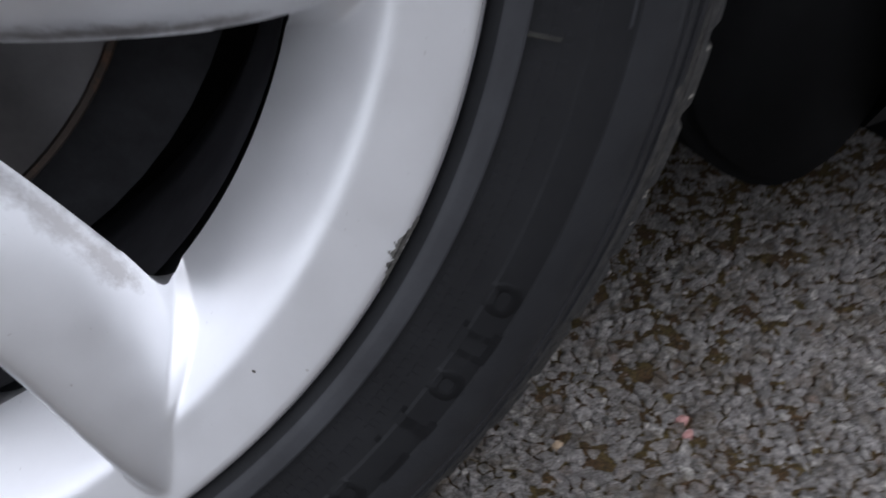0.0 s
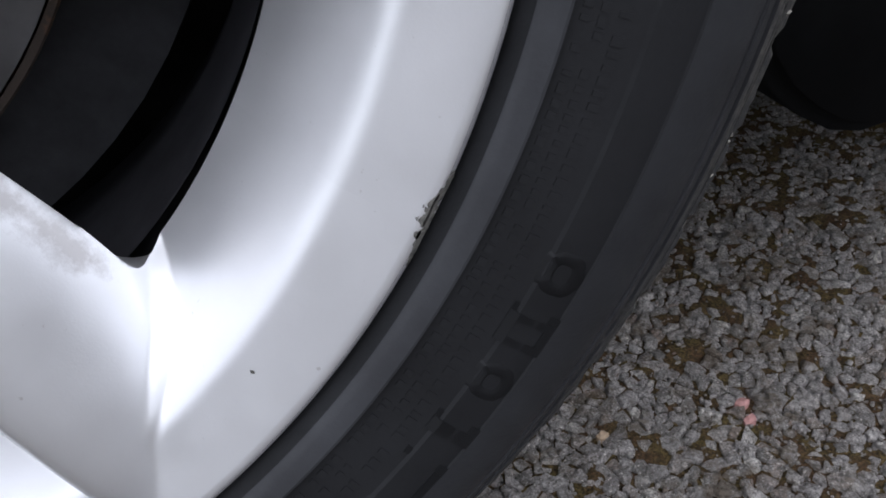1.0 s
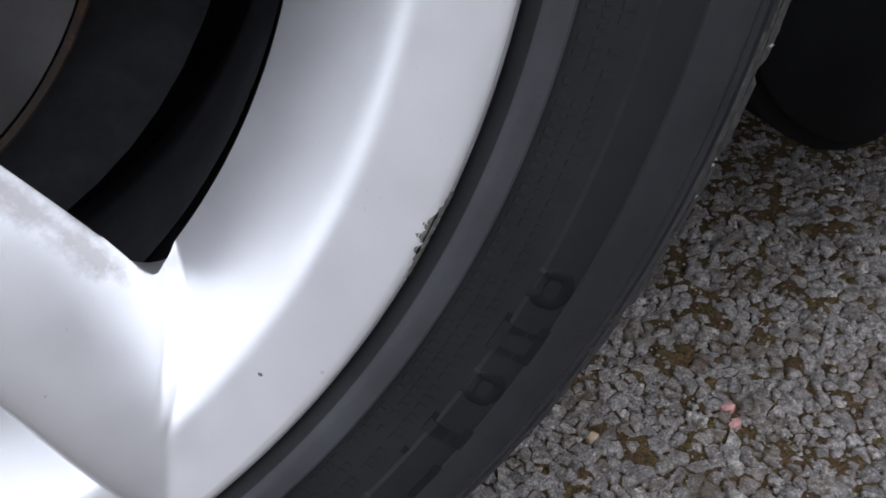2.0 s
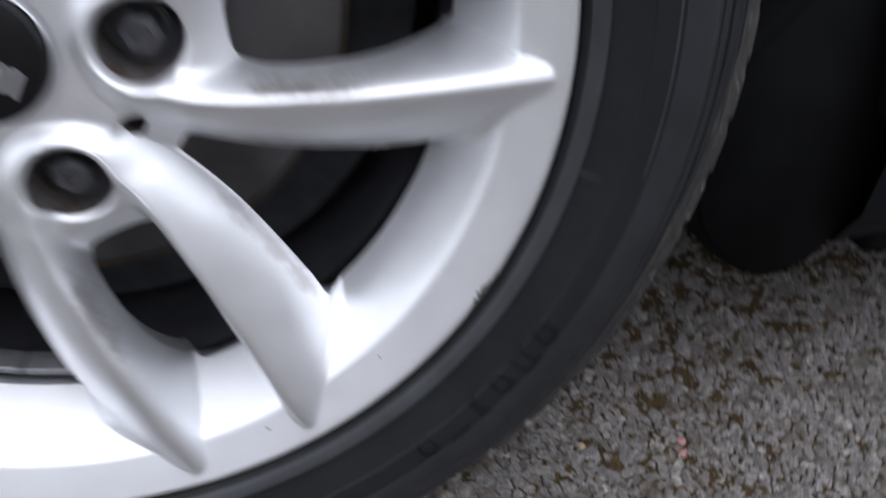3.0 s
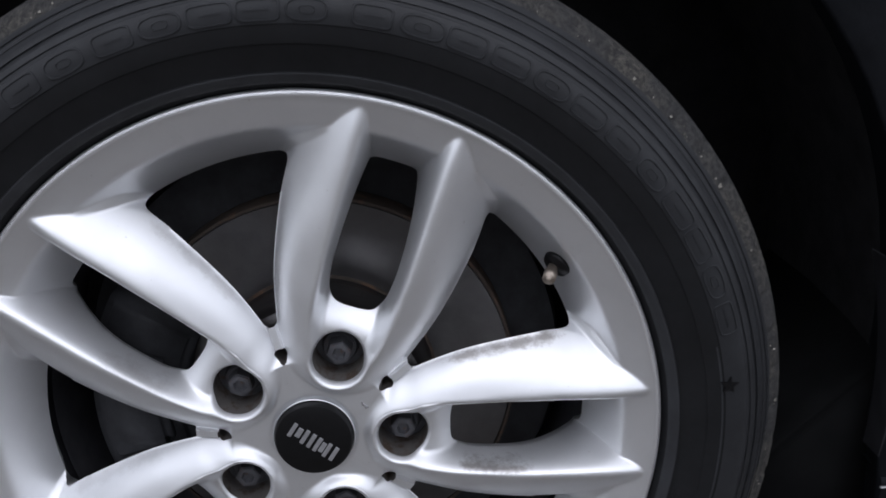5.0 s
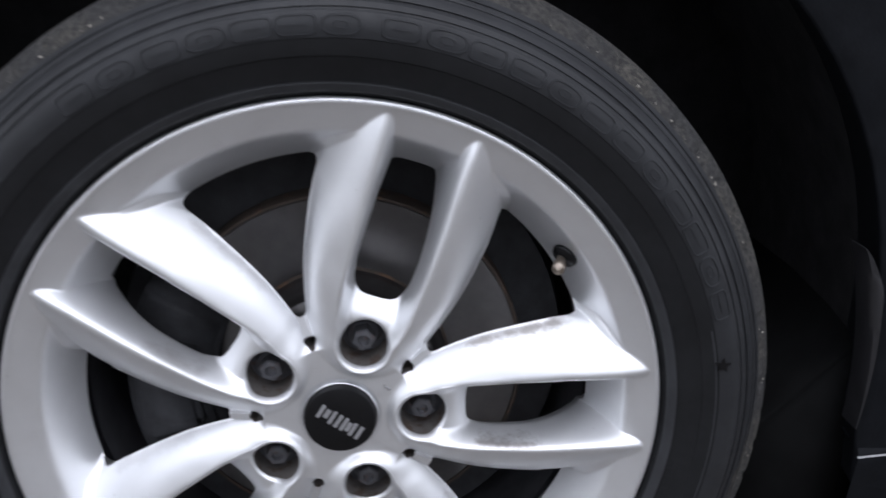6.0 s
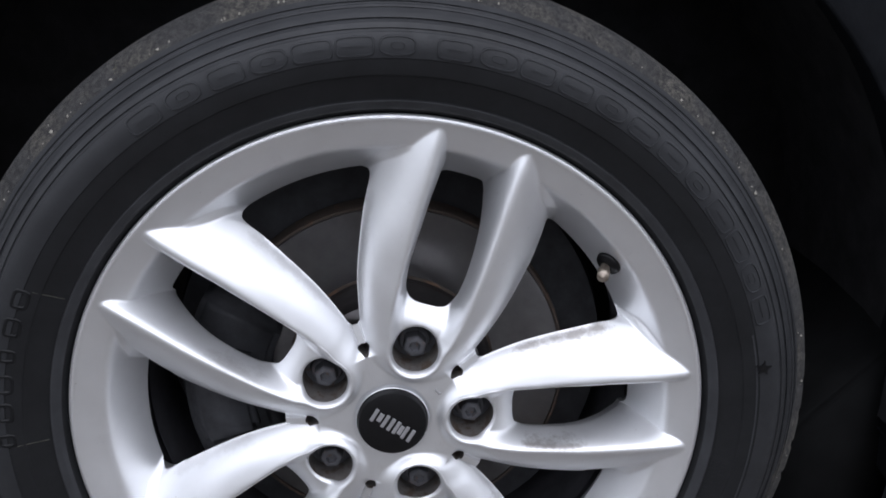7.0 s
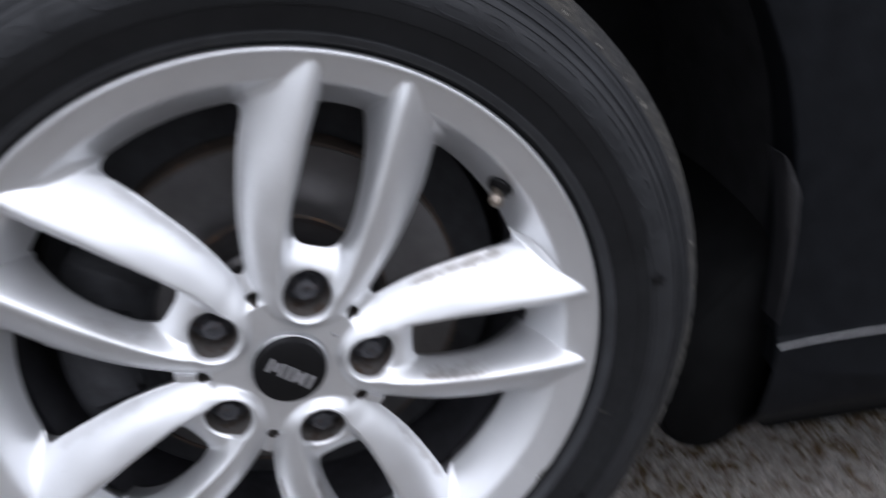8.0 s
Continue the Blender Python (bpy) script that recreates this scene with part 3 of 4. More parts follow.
def arc_block(r0, r1, y0, y1, a0, a1, bevel, steps=14):
    """A bevelled block bent round the axle."""
    bm = bmesh.new()
    rings = []
    for i in range(steps + 1):
        a = a0 + (a1 - a0) * i / steps
        rings.append([bm.verts.new(polar(r, a, y)) for r, y in ((r0, y0), (r1, y0), (r1, y1), (r0, y1))])
    for p, q in zip(rings, rings[1:]):
        for k in range(4):
            bm.faces.new((p[k], p[(k + 1) % 4], q[(k + 1) % 4], q[k]))
    bm.faces.new(rings[0])
    bm.faces.new(rings[-1])
    bmesh.ops.recalc_face_normals(bm, faces=bm.faces)
    sharp = [e for e in bm.edges if len(e.link_faces) == 2 and e.calc_face_angle(0) > 0.8]
    bmesh.ops.bevel(bm, geom=sharp, offset=bevel, segments=3, affect="EDGES")
    return bm


part("brake_caliper", arc_block(0.100, 0.168, 0.064, 0.125, -121, -60, 0.006), CALIPER, wheel, "dark cast brake caliper")
part("caliper_bridge", arc_block(0.112, 0.158, 0.052, 0.070, -108, -74, 0.005), CALIPER, wheel, "raised bridge of the brake caliper")
put("hub_back", lathe("hub_back", [(0.0, 0.118), (0.185, 0.122), (0.190, 0.150), (0.0, 0.160)], 64, CALIPER), wheel, None, "black backing plate behind the disc")

for k, ang in enumerate((196.8, 189.3)):
    bm = bmesh.new()
    box(bm, (0.0240, 0.016, 0.0045), Matrix.Identity(4), 0.0012)
    part("balance_weight", bm, LEAD, wheel, "grey stick-on balance weight", pose(*polar(0.1925, ang, 0.066)) @ pose(0, 0, 0, 0, ang, 0))


# raised lettering on the tyre, as plain outlined blocks
def side_y(r):
    pts = sorted(side)
    return float(np.interp(r, [p[0] for p in pts], [p[1] for p in pts]))


def ring_block(r0, r1, a0, a1, line, rise=0.0008, hollow=True, steps=8):
    """A raised block on the sidewall between two radii and two angles, in outline or filled."""
    verts, faces = [], []

    def strip(ra, rb, aa, ab):
        n = steps
        base = len(verts)
        for i in range(n + 1):
            a = aa + (ab - aa) * i / n
            for r, up in ((ra, -0.0006), (ra, rise), (rb, rise), (rb, -0.0006)):
                verts.append(polar(r, a, side_y(r) - up))
        for i in range(n):
            p, q = base + 4 * i, base + 4 * i + 4
            for k in range(3):
                faces.append((p + k, p + k + 1, q + k + 1, q + k))
        faces.append((base, base + 1, base + 2, base + 3))
        e = base + 4 * n
        faces.append((e + 3, e + 2, e + 1, e))

    da = math.degrees(line / ((r0 + r1) / 2))
    if hollow:
        strip(r0, r0 + line, a0, a1)
        strip(r1 - line, r1, a0, a1)
        strip(r0 + line, r1 - line, a0, a0 + da)
        strip(r0 + line, r1 - line, a1 - da, a1)
    else:
        strip(r0, r1, a0, a1)
    return verts, faces


def round_ring(rc, ac, half_r, half_a, line, rise=0.0006, n=28, power=0.7):
    """A raised oval ring on the sidewall about radius rc and angle ac (degrees)."""
    verts, faces = [], []
    for k in range(n):
        t = 2 * math.pi * k / n
        ct, st = math.copysign(abs(math.cos(t)) ** power, math.cos(t)), math.copysign(abs(math.sin(t)) ** power, math.sin(t))
        for f, up in ((0.0, -0.0006), (0.3 * line, rise), (0.7 * line, rise), (line, -0.0006)):
            r = rc + ct * (half_r - f)
            verts.append(polar(r, ac + st * (half_a - math.degrees(f / rc)), side_y(r) - up))
    for k in range(n):
        p, q = 4 * k, 4 * ((k + 1) % n)
        faces += [(p + j, p + j + 1, q + j + 1, q + j) for j in range(3)]
    return verts, faces


def letters(start, widths, r0, r1, pitch, line):
    """A row of low raised blocks, in rounded outline, one for each character, some with a bar or an oval inside."""
    rc = (r0 + r1) / 2
    for k, w in enumerate(widths):
        a = start + k * pitch
        if k % 3 == 1:
            v, f = round_ring(rc, a + w / 2, (r1 - r0) / 2, w / 2, line * 1.6, 0.0007)
            v2, f2 = round_ring(rc, a + w / 2, (r1 - r0) * 0.20, w * 0.20, line, 0.0004)
        else:
            v, f = round_ring(rc, a + w / 2, (r1 - r0) / 2, w / 2, line * 1.5, 0.0007, 28, 0.40)
            v2, f2 = ring_block(rc - 0.0004, rc + 0.0006, a + w * (0.15 if k % 2 else 0.3), a + w * 0.75, line, 0.0005, False, 4)
        f = f + [tuple(i + len(v) for i in q) for q in f2]
        put("raised_letter", crease(mesh_of("raised_letter", v + v2, f, BAND), 40), wheel)


letters(-36.5, (5.0, 5.2), 0.2755, 0.2892, 5.9, 0.0012)
letters(-24.3, (5.0, 5.2, 5.4, 5.2, 5.0), 0.2755, 0.2892, 5.6, 0.0012)
letters(5.6, (4.9, 5.4, 5.0, 5.0, 5.0, 4.9, 5.0, 4.9, 5.4, 5.1, 4.9, 4.7), 0.2755, 0.2892, 5.58, 0.0012)
put("smooth_panel", crease(mesh_of("smooth_panel", *ring_block(0.2722, 0.2890, 73.0, 104.0, 0.001, 0.0002, False, 60), PANEL), 40), wheel, None, "smooth lighter stretch of the sidewall")
for k, (half, kind) in enumerate(((1.55, "o"), (1.30, "bars"), (1.45, "o"), (0.75, "bars"), (1.40, "bars"), (1.50, "o"))):
    a = 123.1 + 3.75 * k
    if kind == "o":
        v, f = round_ring(0.2680, a, 0.0066, half, 0.0056, 0.0003)
    else:
        v, f = ring_block(0.2616, 0.2744, a - half, a - half + 0.55, 0.001, 0.0003, False, 3)
        v2, f2 = ring_block(0.2616 if k != 4 else 0.2722, 0.2744, a - half + 0.55, a + half, 0.0022, 0.0003, k != 4, 4)
        f = f + [tuple(i + len(v) for i in q) for q in f2]
        v = v + v2
    put("raised_letter", crease(mesh_of("raised_letter", v, f, SHADED_RUBBER), 30), wheel, None, "low moulded block on the sidewall, blackened as its shaded side")
for k in range(6):
    put("raised_letter", crease(mesh_of("raised_letter", *round_ring(0.2745, -89.6 + 4.7 * k, 0.0066, 1.7 if k % 3 else 1.2, 0.0036, 0.0005, 28, 0.5), SHADED_RUBBER), 20), wheel, None, "rounded moulded block on the sidewall")
for a, r0, r1 in ((-64.4, 0.2495, 0.2690), (-90.6, 0.2495, 0.2685), (105.4, 0.2470, 0.2560)):
    put("mould_line", crease(mesh_of("mould_line", *ring_block(r0, r1, a - 0.06, a + 0.06, 0.001, 0.0006, False, 1), SEAM), 40), wheel, None, "thin pale radial mould line on the tyre")

star_v, star_f = [], []
for lift in (0.0004, -0.0010):
    for k in range(10):
        rr = 0.0062 if k % 2 == 0 else 0.0026
        star_v.append((rr * math.sin(k * math.pi / 5), lift, rr * math.cos(k * math.pi / 5)))
star_f = [tuple(range(10, 20))] + [(k, (k + 1) % 10, 10 + (k + 1) % 10, 10 + k) for k in range(10)]
put("star_mark", mesh_of("star_mark", star_v, star_f, CAP, False), wheel, pose(*polar(0.2775, 78.9, side_y(0.2775))), "small moulded star on the sidewall")

# kerb scrape on the rim's edge, chips and specks
def flakes(name, mat, spots, label):
    """Thin uneven flakes lying on the lip; spots: (radius, degrees, size)."""
    rnd = random.Random(9)
    verts, faces = [], []
    for r, ang, size in spots:
        n, base = rnd.randint(5, 7), len(verts)
        for lift in (0.0, 0.00035):
            for k in range(n):
                t = 2 * math.pi * k / n
                d = size * (0.6 + 0.6 * ((k * 7 + n * 3 + len(faces)) % 5) / 4)
                rr, aa = r + d * math.cos(t), ang + math.degrees(d * math.sin(t) / r)
                y = float(np.interp(rr, (0.2320, 0.2332, 0.2342, 0.2353, 0.2361), (0.0006, 0.0001, 0.0001, 0.0006, 0.0016))) if rr > 0.2324 else float(rim_depth(np.array(rr)))
                verts.append(polar(rr, aa, y - lift + 0.0001))
        faces.append(tuple(range(base + n, base + 2 * n)))
        faces.extend((base + k, base + (k + 1) % n, base + n + (k + 1) % n, base + n + k) for k in range(n))
    return put(name, mesh_of(name, verts, faces, mat, False), wheel, None, label)


rs = random.Random(4)
scraped = []
for k in range(560):
    along_edge = rs.uniform(-1, 1)
    reach = 0.0050 * max(0.0, 1 - abs(along_edge + 0.05) ** 1.5) * (0.55 + 0.45 * noise.noise((along_edge * 6, 0.4, 0.0)))
    scraped.append((0.2356 - reach * rs.random() ** 0.8, 123.3 + along_edge * 3.2, rs.uniform(0.0003, 0.0008)))
flakes("kerb_scrape", SCUFF, scraped, "scraped grey patch on the rim edge")
for spot in ((0.2197, 138.7, 0.0006), (0.2203, 157.2, 0.0008)):
    flakes("lip_speck", SCUFF, [spot], "dark speck on the rim lip")
bm = bmesh.new()
for dx, dz, w, l, t in ((0.0, 0.0, 0.0013, 0.0036, 35), (0.0018, -0.0014, 0.0011, 0.0028, -20), (-0.0014, 0.0018, 0.0009, 0.0024, 70)):
    box(bm, (l, 0.0006, w), pose(0.034 + dx, 0.0106, 0.0232 + dz) @ pose(0, 0, 0, 0, t, 0), 0.0002, 1)
part("hub_scratch", bm, MARK, wheel, "bright scratch on the hub face", None, False)

# pale grit caught along the tread's worn shoulder
rs = random.Random(31)
verts, faces = [], []
for k in range(260):
    a, f, d = rs.uniform(-100, 160), rs.random() ** 2, 0.0004 + 0.0017 * rs.random() ** 3
    y = 0.0075 + 0.009 * f * f
    r = float(np.interp(y, (0.0058, 0.0095, 0.0145, 0.0205), (0.3120, 0.3168, 0.3205, 0.3234)))
    c, n = Vector(polar(r - 0.0004, a, y)), len(verts)
    for p in ((1, 0, 0), (-1, 0, 0), (0, 1, 0), (0, -1, 0), (0, 0, 1), (0, 0, -1)):
        verts.append(c + Vector(p) * d * rs.uniform(0.5, 1.1))
    faces += [(n + i, n + j, n + m) for i in (0, 1) for j in (2, 3) for m in (4, 5)]
tagged(put("lodged_grit", mesh_of("lodged_grit", verts, faces, GRIT, False), wheel, None, "pale grit caught in the tread edge"), "", "", "", "stuff")

# small moulded print round the tyre's lower side, too fine to read
verts, faces = [], []
rs = random.Random(21)
for row, (r0, r1) in enumerate(((0.2492, 0.2512), (0.2528, 0.2546), (0.2566, 0.2592))):
    ang = 97.0
    while ang < 150:
        w = rs.uniform(0.25, 0.6)
        if rs.random() < 0.82:
            v, f = ring_block(r0, r1, ang, ang + w, 0.0005, 0.0003, False, 2)
            faces.extend(tuple(i + len(verts) for i in q) for q in f)
            verts.extend(v)
        ang += w + rs.uniform(0.18, 0.5)
tagged(put("small_print", mesh_of("small_print", verts, faces, RUBBER, False), wheel, None, "rows of small moulded bars on the tyre"), "", "", "", "stuff")


# ---- bodywork round the arch ----
def arch_edge(n=48):
    """The arch opening's edge as x, z from the axle: from the sill over the wheel to the bumper."""
    low = [(0.4150, -0.075), (0.4120, -0.045)]
    run = []
    for a in np.linspace(0.0, math.pi, n):
        r = 0.404 + 0.0245 * math.sin(min(1.0, min(a, math.pi - a) / radians(42)) * math.pi / 2) ** 1.2
        run.append((r * math.cos(a), r * math.sin(a)))
    return low + run + [(-x, z) for x, z in reversed(low)]


edge = arch_edge()


def sweep(name, section, mat, points, label):
    """A section of (outward, y) pairs carried along points round the axle."""
    verts, faces, n = [], [], len(section)
    for x, z in points:
        l = math.hypot(x, z)
        for d, y in section:
            verts.append((x * (1 + d / l), y, z * (1 + d / l)))
    for i in range(len(points) - 1):
        for j in range(n - 1):
            p = i * n + j
            faces.append((p, p + n, p + n + 1, p + 1))
    return put(name, crease(mesh_of(name, verts, faces, mat), 50), car, Matrix.Translation((0, 0, ZC)), label)


sweep("arch_trim", ((0.012, 0.080), (0.005, 0.050), (0.001, 0.031), (0.000, 0.0270), (0.0006, 0.0255), (0.0022, 0.0246), (0.012, 0.0236), (0.050, 0.022), (0.110, 0.0225), (0.125, 0.025), (0.128, 0.034)), TRIM, edge, "dark plastic wheel arch trim")
sweep("arch_liner", ((0.006, 0.040), (0.010, 0.060), (0.016, 0.120), (0.020, 0.200), (0.020, 0.300), (0.026, 0.300), (0.026, 0.120), (0.016, 0.055)), ARCH, edge, "black plastic wheel arch liner")


def arch_lip():
    """The small raised lip on the arch's rear edge, widest at its middle and tapering down."""
    verts, faces, n = [], [], 24
    for i in range(n + 1):
        f = i / n
        z = 0.132 - 0.150 * f
        x = math.sqrt(max(0.4055 ** 2 - z * z, 0.0)) - 0.004
        w = 0.0125 * min(1.0, (f / 0.22) ** 0.6) * (1 - max(f - 0.25, 0) / 0.75) + 0.001
        for d, y in ((0.0, 0.036), (0.0, 0.019), (0.25, 0.0145), (0.75, 0.0145), (1.0, 0.019), (1.0, 0.036)):
            verts.append((x + w * d, y, z))
    for i in range(n):
        for j in range(5):
            p = i * 6 + j
            faces.append((p, p + 1, p + 7, p + 6))
    faces.append((0, 1, 2, 3, 4, 5))
    return crease(mesh_of("arch_lip", verts, faces, LIP), 60)


put("arch_lip", arch_lip(), car, Matrix.Translation((0, 0, ZC)), "small raised plastic lip on the arch edge")
bm = bmesh.new()
box(bm, (1.00, 0.01, 0.80), pose(0, 0.305, ZC + 0.14), 0.0)
part("inner_wing", bm, ARCH, car, "black inner wing panel")

# the liner's rounded lower end behind the tyre
foot = [(0.316, -0.060), (0.317, -0.105), (0.323, -0.131), (0.333, -0.146), (0.346, -0.158), (0.360, -0.167), (0.374, -0.171), (0.388, -0.170), (0.400, -0.164), (0.411, -0.153),
        (0.420, -0.138), (0.427, -0.113), (0.432, -0.085), (0.434, -0.050), (0.434, 0.060)]
bm = bmesh.new()
ring = [bm.verts.new((x + 0.003, 0.052, z - 0.007 * min(1.0, max(0.0, (-z - 0.05) / 0.08)))) for x, z in foot]
face = bm.faces.new(ring)
got = bmesh.ops.extrude_face_region(bm, geom=[face])
bmesh.ops.translate(bm, vec=(0, 0.24, 0), verts=[g for g in got["geom"] if isinstance(g, bmesh.types.BMVert)])
bmesh.ops.recalc_face_normals(bm, faces=bm.faces)
bmesh.ops.bevel(bm, geom=[e for e in bm.edges if all(v.co.y < 0.06 for v in e.verts)], offset=0.006, segments=3, affect="EDGES")
part("liner_foot", bm, LINER, car, "rounded black lower end of the arch liner", Matrix.Translation((0, 0, ZC)))


def body_panel(name, mat, label, x0, x1, hole, nx=60):
    """A pressed side panel from sill height up to the shoulder and over it, clear of the arch."""
    rows = [(0.024, -0.040), (0.024, 0.05), (0.025, 0.15), (0.028, 0.25), (0.033, 0.35), (0.040, 0.43), (0.052, 0.50), (0.075, 0.555), (0.115, 0.590), (0.18, 0.610), (0.30, 0.625), (0.75, 0.640)]
    fine = []
    for (y0, z0), (y1, z1) in zip(rows, rows[1:]):
        n = max(1, int(math.hypot(y1 - y0, z1 - z0) / 0.03))
        fine += [(y0 + (y1 - y0) * k / n, z0 + (z1 - z0) * k / n) for k in range(n)]
    fine.append(rows[-1])
    verts, faces, keep = [], [], {}
    for i in range(nx + 1):
        x = x0 + (x1 - x0) * i / nx
        nose = max(-0.30 - x, 0) ** 2 * 0.9
        for j, (y, z) in enumerate(fine):
            px, pz = x, z
            if hole and y < 0.06:
                l = math.hypot(x, z)
                if l < 0.385 or z < 0 and abs(x) < 0.36:
                    continue
                if l < 0.448 and z >= 0:
                    px, pz = x * 0.448 / l, z * 0.448 / l
                elif z < 0 and abs(x) < 0.448:
                    px = math.copysign(0.448, x)
            keep[i, j] = len(verts)
            verts.append((px, y + nose, pz - nose * 0.25 * max(z, 0)))
    for i in range(nx):
        for j in range(len(fine) - 1):
            q = [(i, j), (i + 1, j), (i + 1, j + 1), (i, j + 1)]
            if all(k in keep for k in q):
                faces.append([keep[k] for k in q])
    ob = put(name, mesh_of(name, verts, faces, mat), car, Matrix.Translation((0, 0, ZC)), label)
    ob.modifiers.new("thick", "SOLIDIFY").thickness = 0.006
    return ob


body_panel("wing", PAINT, "dark grey painted front wing", -0.72, 0.560, True, 84)
body_panel("door", PAINT, "dark grey painted door", 0.565, 2.42, False, 60)


def sill_sweep(name, section, mat, label, x0, x1):
    verts, faces, n = [], [], len(section)
    xs = np.concatenate([np.linspace(x0, x0 + 0.12, 13), np.linspace(x0 + 0.16, x1, 20)])
    for x in xs:
        lift = -0.0475 + 0.0062 * (1 - math.exp(-(x - x0) / 0.045))
        for y, z in section:
            verts.append((x, y, z + lift))
    for i in range(len(xs) - 1):
        for j in range(n - 1):
            p = i * n + j
            faces.append((p, p + 1, p + n + 1, p + n))
    return put(name, crease(mesh_of(name, verts, faces, mat), 60), car, Matrix.Translation((0, 0, ZC)), label)


sill_sweep("sill", ((0.060, 0.010), (0.024, 0.006), (0.0205, 0.000), (0.0215, -0.010), (0.025, -0.045), (0.033, -0.080), (0.052, -0.108), (0.085, -0.122), (0.30, -0.126)), TRIM, "dark plastic sill under the door", 0.413, 2.42)
sill_sweep("sill_strip", ((0.0215, 0.0004), (0.0194, 0.0005), (0.0191, 0.0000), (0.0194, -0.0005), (0.0215, -0.0004)), CHROME, "thin pale strip along the sill", 0.412, 2.42)
bm = bmesh.new()
box(bm, (3.20, 1.34, 0.04), pose(0.86, 0.985, 0.160), 0.01)
box(bm, (2.00, 0.24, 0.04), pose(1.455, 0.195, 0.160), 0.01)
part("underbody", bm, LINER, car, "black underbody")
bm = bmesh.new()
box(bm, (0.03, 1.60, 0.72), pose(2.43, 0.85, 0.58), 0.01)
box(bm, (3.10, 0.03, 0.72), pose(0.86, 1.62, 0.58), 0.01)
box(bm, (3.10, 0.90, 0.03), pose(0.86, 1.19, 0.955), 0.01)
box(bm, (0.03, 1.20, 0.72), pose(-0.70, 1.03, 0.58), 0.01)
part("body_shell", bm, PAINT, car, "dark grey far side and top of the body")

# ---- the ground ----
bm = bmesh.new()
bmesh.ops.create_grid(bm, x_segments=40, y_segments=40, size=60)
ground = part("ground", bm, BED, None, "weathered stone-chip road surface with brown moss", None, False)
for v in ground.data.vertices:
    v.co.z = -0.0030
tagged(ground, "", "ground", "", "structure")


# added, never in view: blocks the low sky to dim ground under the car
bm = bmesh.new()
box(bm, (44.0, 0.22, 2.0), pose(2.0, -5.2, 1.00), 0.02)
box(bm, (44.2, 0.30, 0.08), pose(2.0, -5.2, 2.04), 0.02)
tagged(part("sky_screen", bm, SCREEN_GREY, None, "added unseen wall that blocks the low sky", None, False), "", "wall", "", "structure")

rs = np.random.RandomState(11)
X0, X1, Y0, Y1 = -0.10, 1.12, -0.36, 0.62
cell, spots = {}, []


def sow(count, lo, hi):
    """Stone centres, each with a free ring of its own size round it."""
    for x, y, r in zip(rs.uniform(X0, X1, count), rs.uniform(Y0, Y1, count), rs.uniform(lo, hi, count)):
        i, j = int(x / 0.016 + 100), int(y / 0.016 + 100)
        near = [s for a in (-1, 0, 1) for b in (-1, 0, 1) for s in cell.get((i + a, j + b), ())]
        if all((x - s[0]) ** 2 + (y - s[1]) ** 2 > (0.5 * (r + s[2])) ** 2 * 0.80 for s in near):
            spots.append((x, y, r))
            cell.setdefault((i, j), []).append(spots[-1])


sow(5000, 0.0105, 0.0150)
sow(30000, 0.0070, 0.0100)
sow(60000, 0.0042, 0.0062)
sow(60000, 0.0028, 0.0040)


def outlines():
    """The ground shared out among the stone centres: for each, the corners of its cell."""
    tris = geometry.delaunay_2d_cdt([Vector(s[:2]) for s in spots], [], [], 0, 1e-8)
    pts, tri = np.array([v[:] for v in tris[0]]), np.array(tris[2])
    a, b, c = pts[tri[:, 0]], pts[tri[:, 1]], pts[tri[:, 2]]
    ab, ac = b - a, c - a
    d = 2 * (ab[:, 0] * ac[:, 1] - ab[:, 1] * ac[:, 0])
    l1, l2 = (ab ** 2).sum(1), (ac ** 2).sum(1)
    mid = a + np.stack([ac[:, 1] * l1 - ab[:, 1] * l2, ab[:, 0] * l2 - ac[:, 0] * l1], 1) / d[:, None]
    around = [[] for _ in pts]
    for k, t in enumerate(tri):
        for p in t:
            around[p].append(k)
    for p, ks in enumerate(around):
        m = mid[ks]
        x, y = pts[p]
        if len(ks) < 4 or abs(m[:, 0] - x).max() > 0.02 or abs(m[:, 1] - y).max() > 0.02:
            continue
        m = m[np.argsort(np.arctan2(m[:, 1] - y, m[:, 0] - x))]
        keep = np.hypot(*(m - np.roll(m, 1, 0)).T) > 0.0007
        if keep.sum() >= 4:
            yield m[keep]


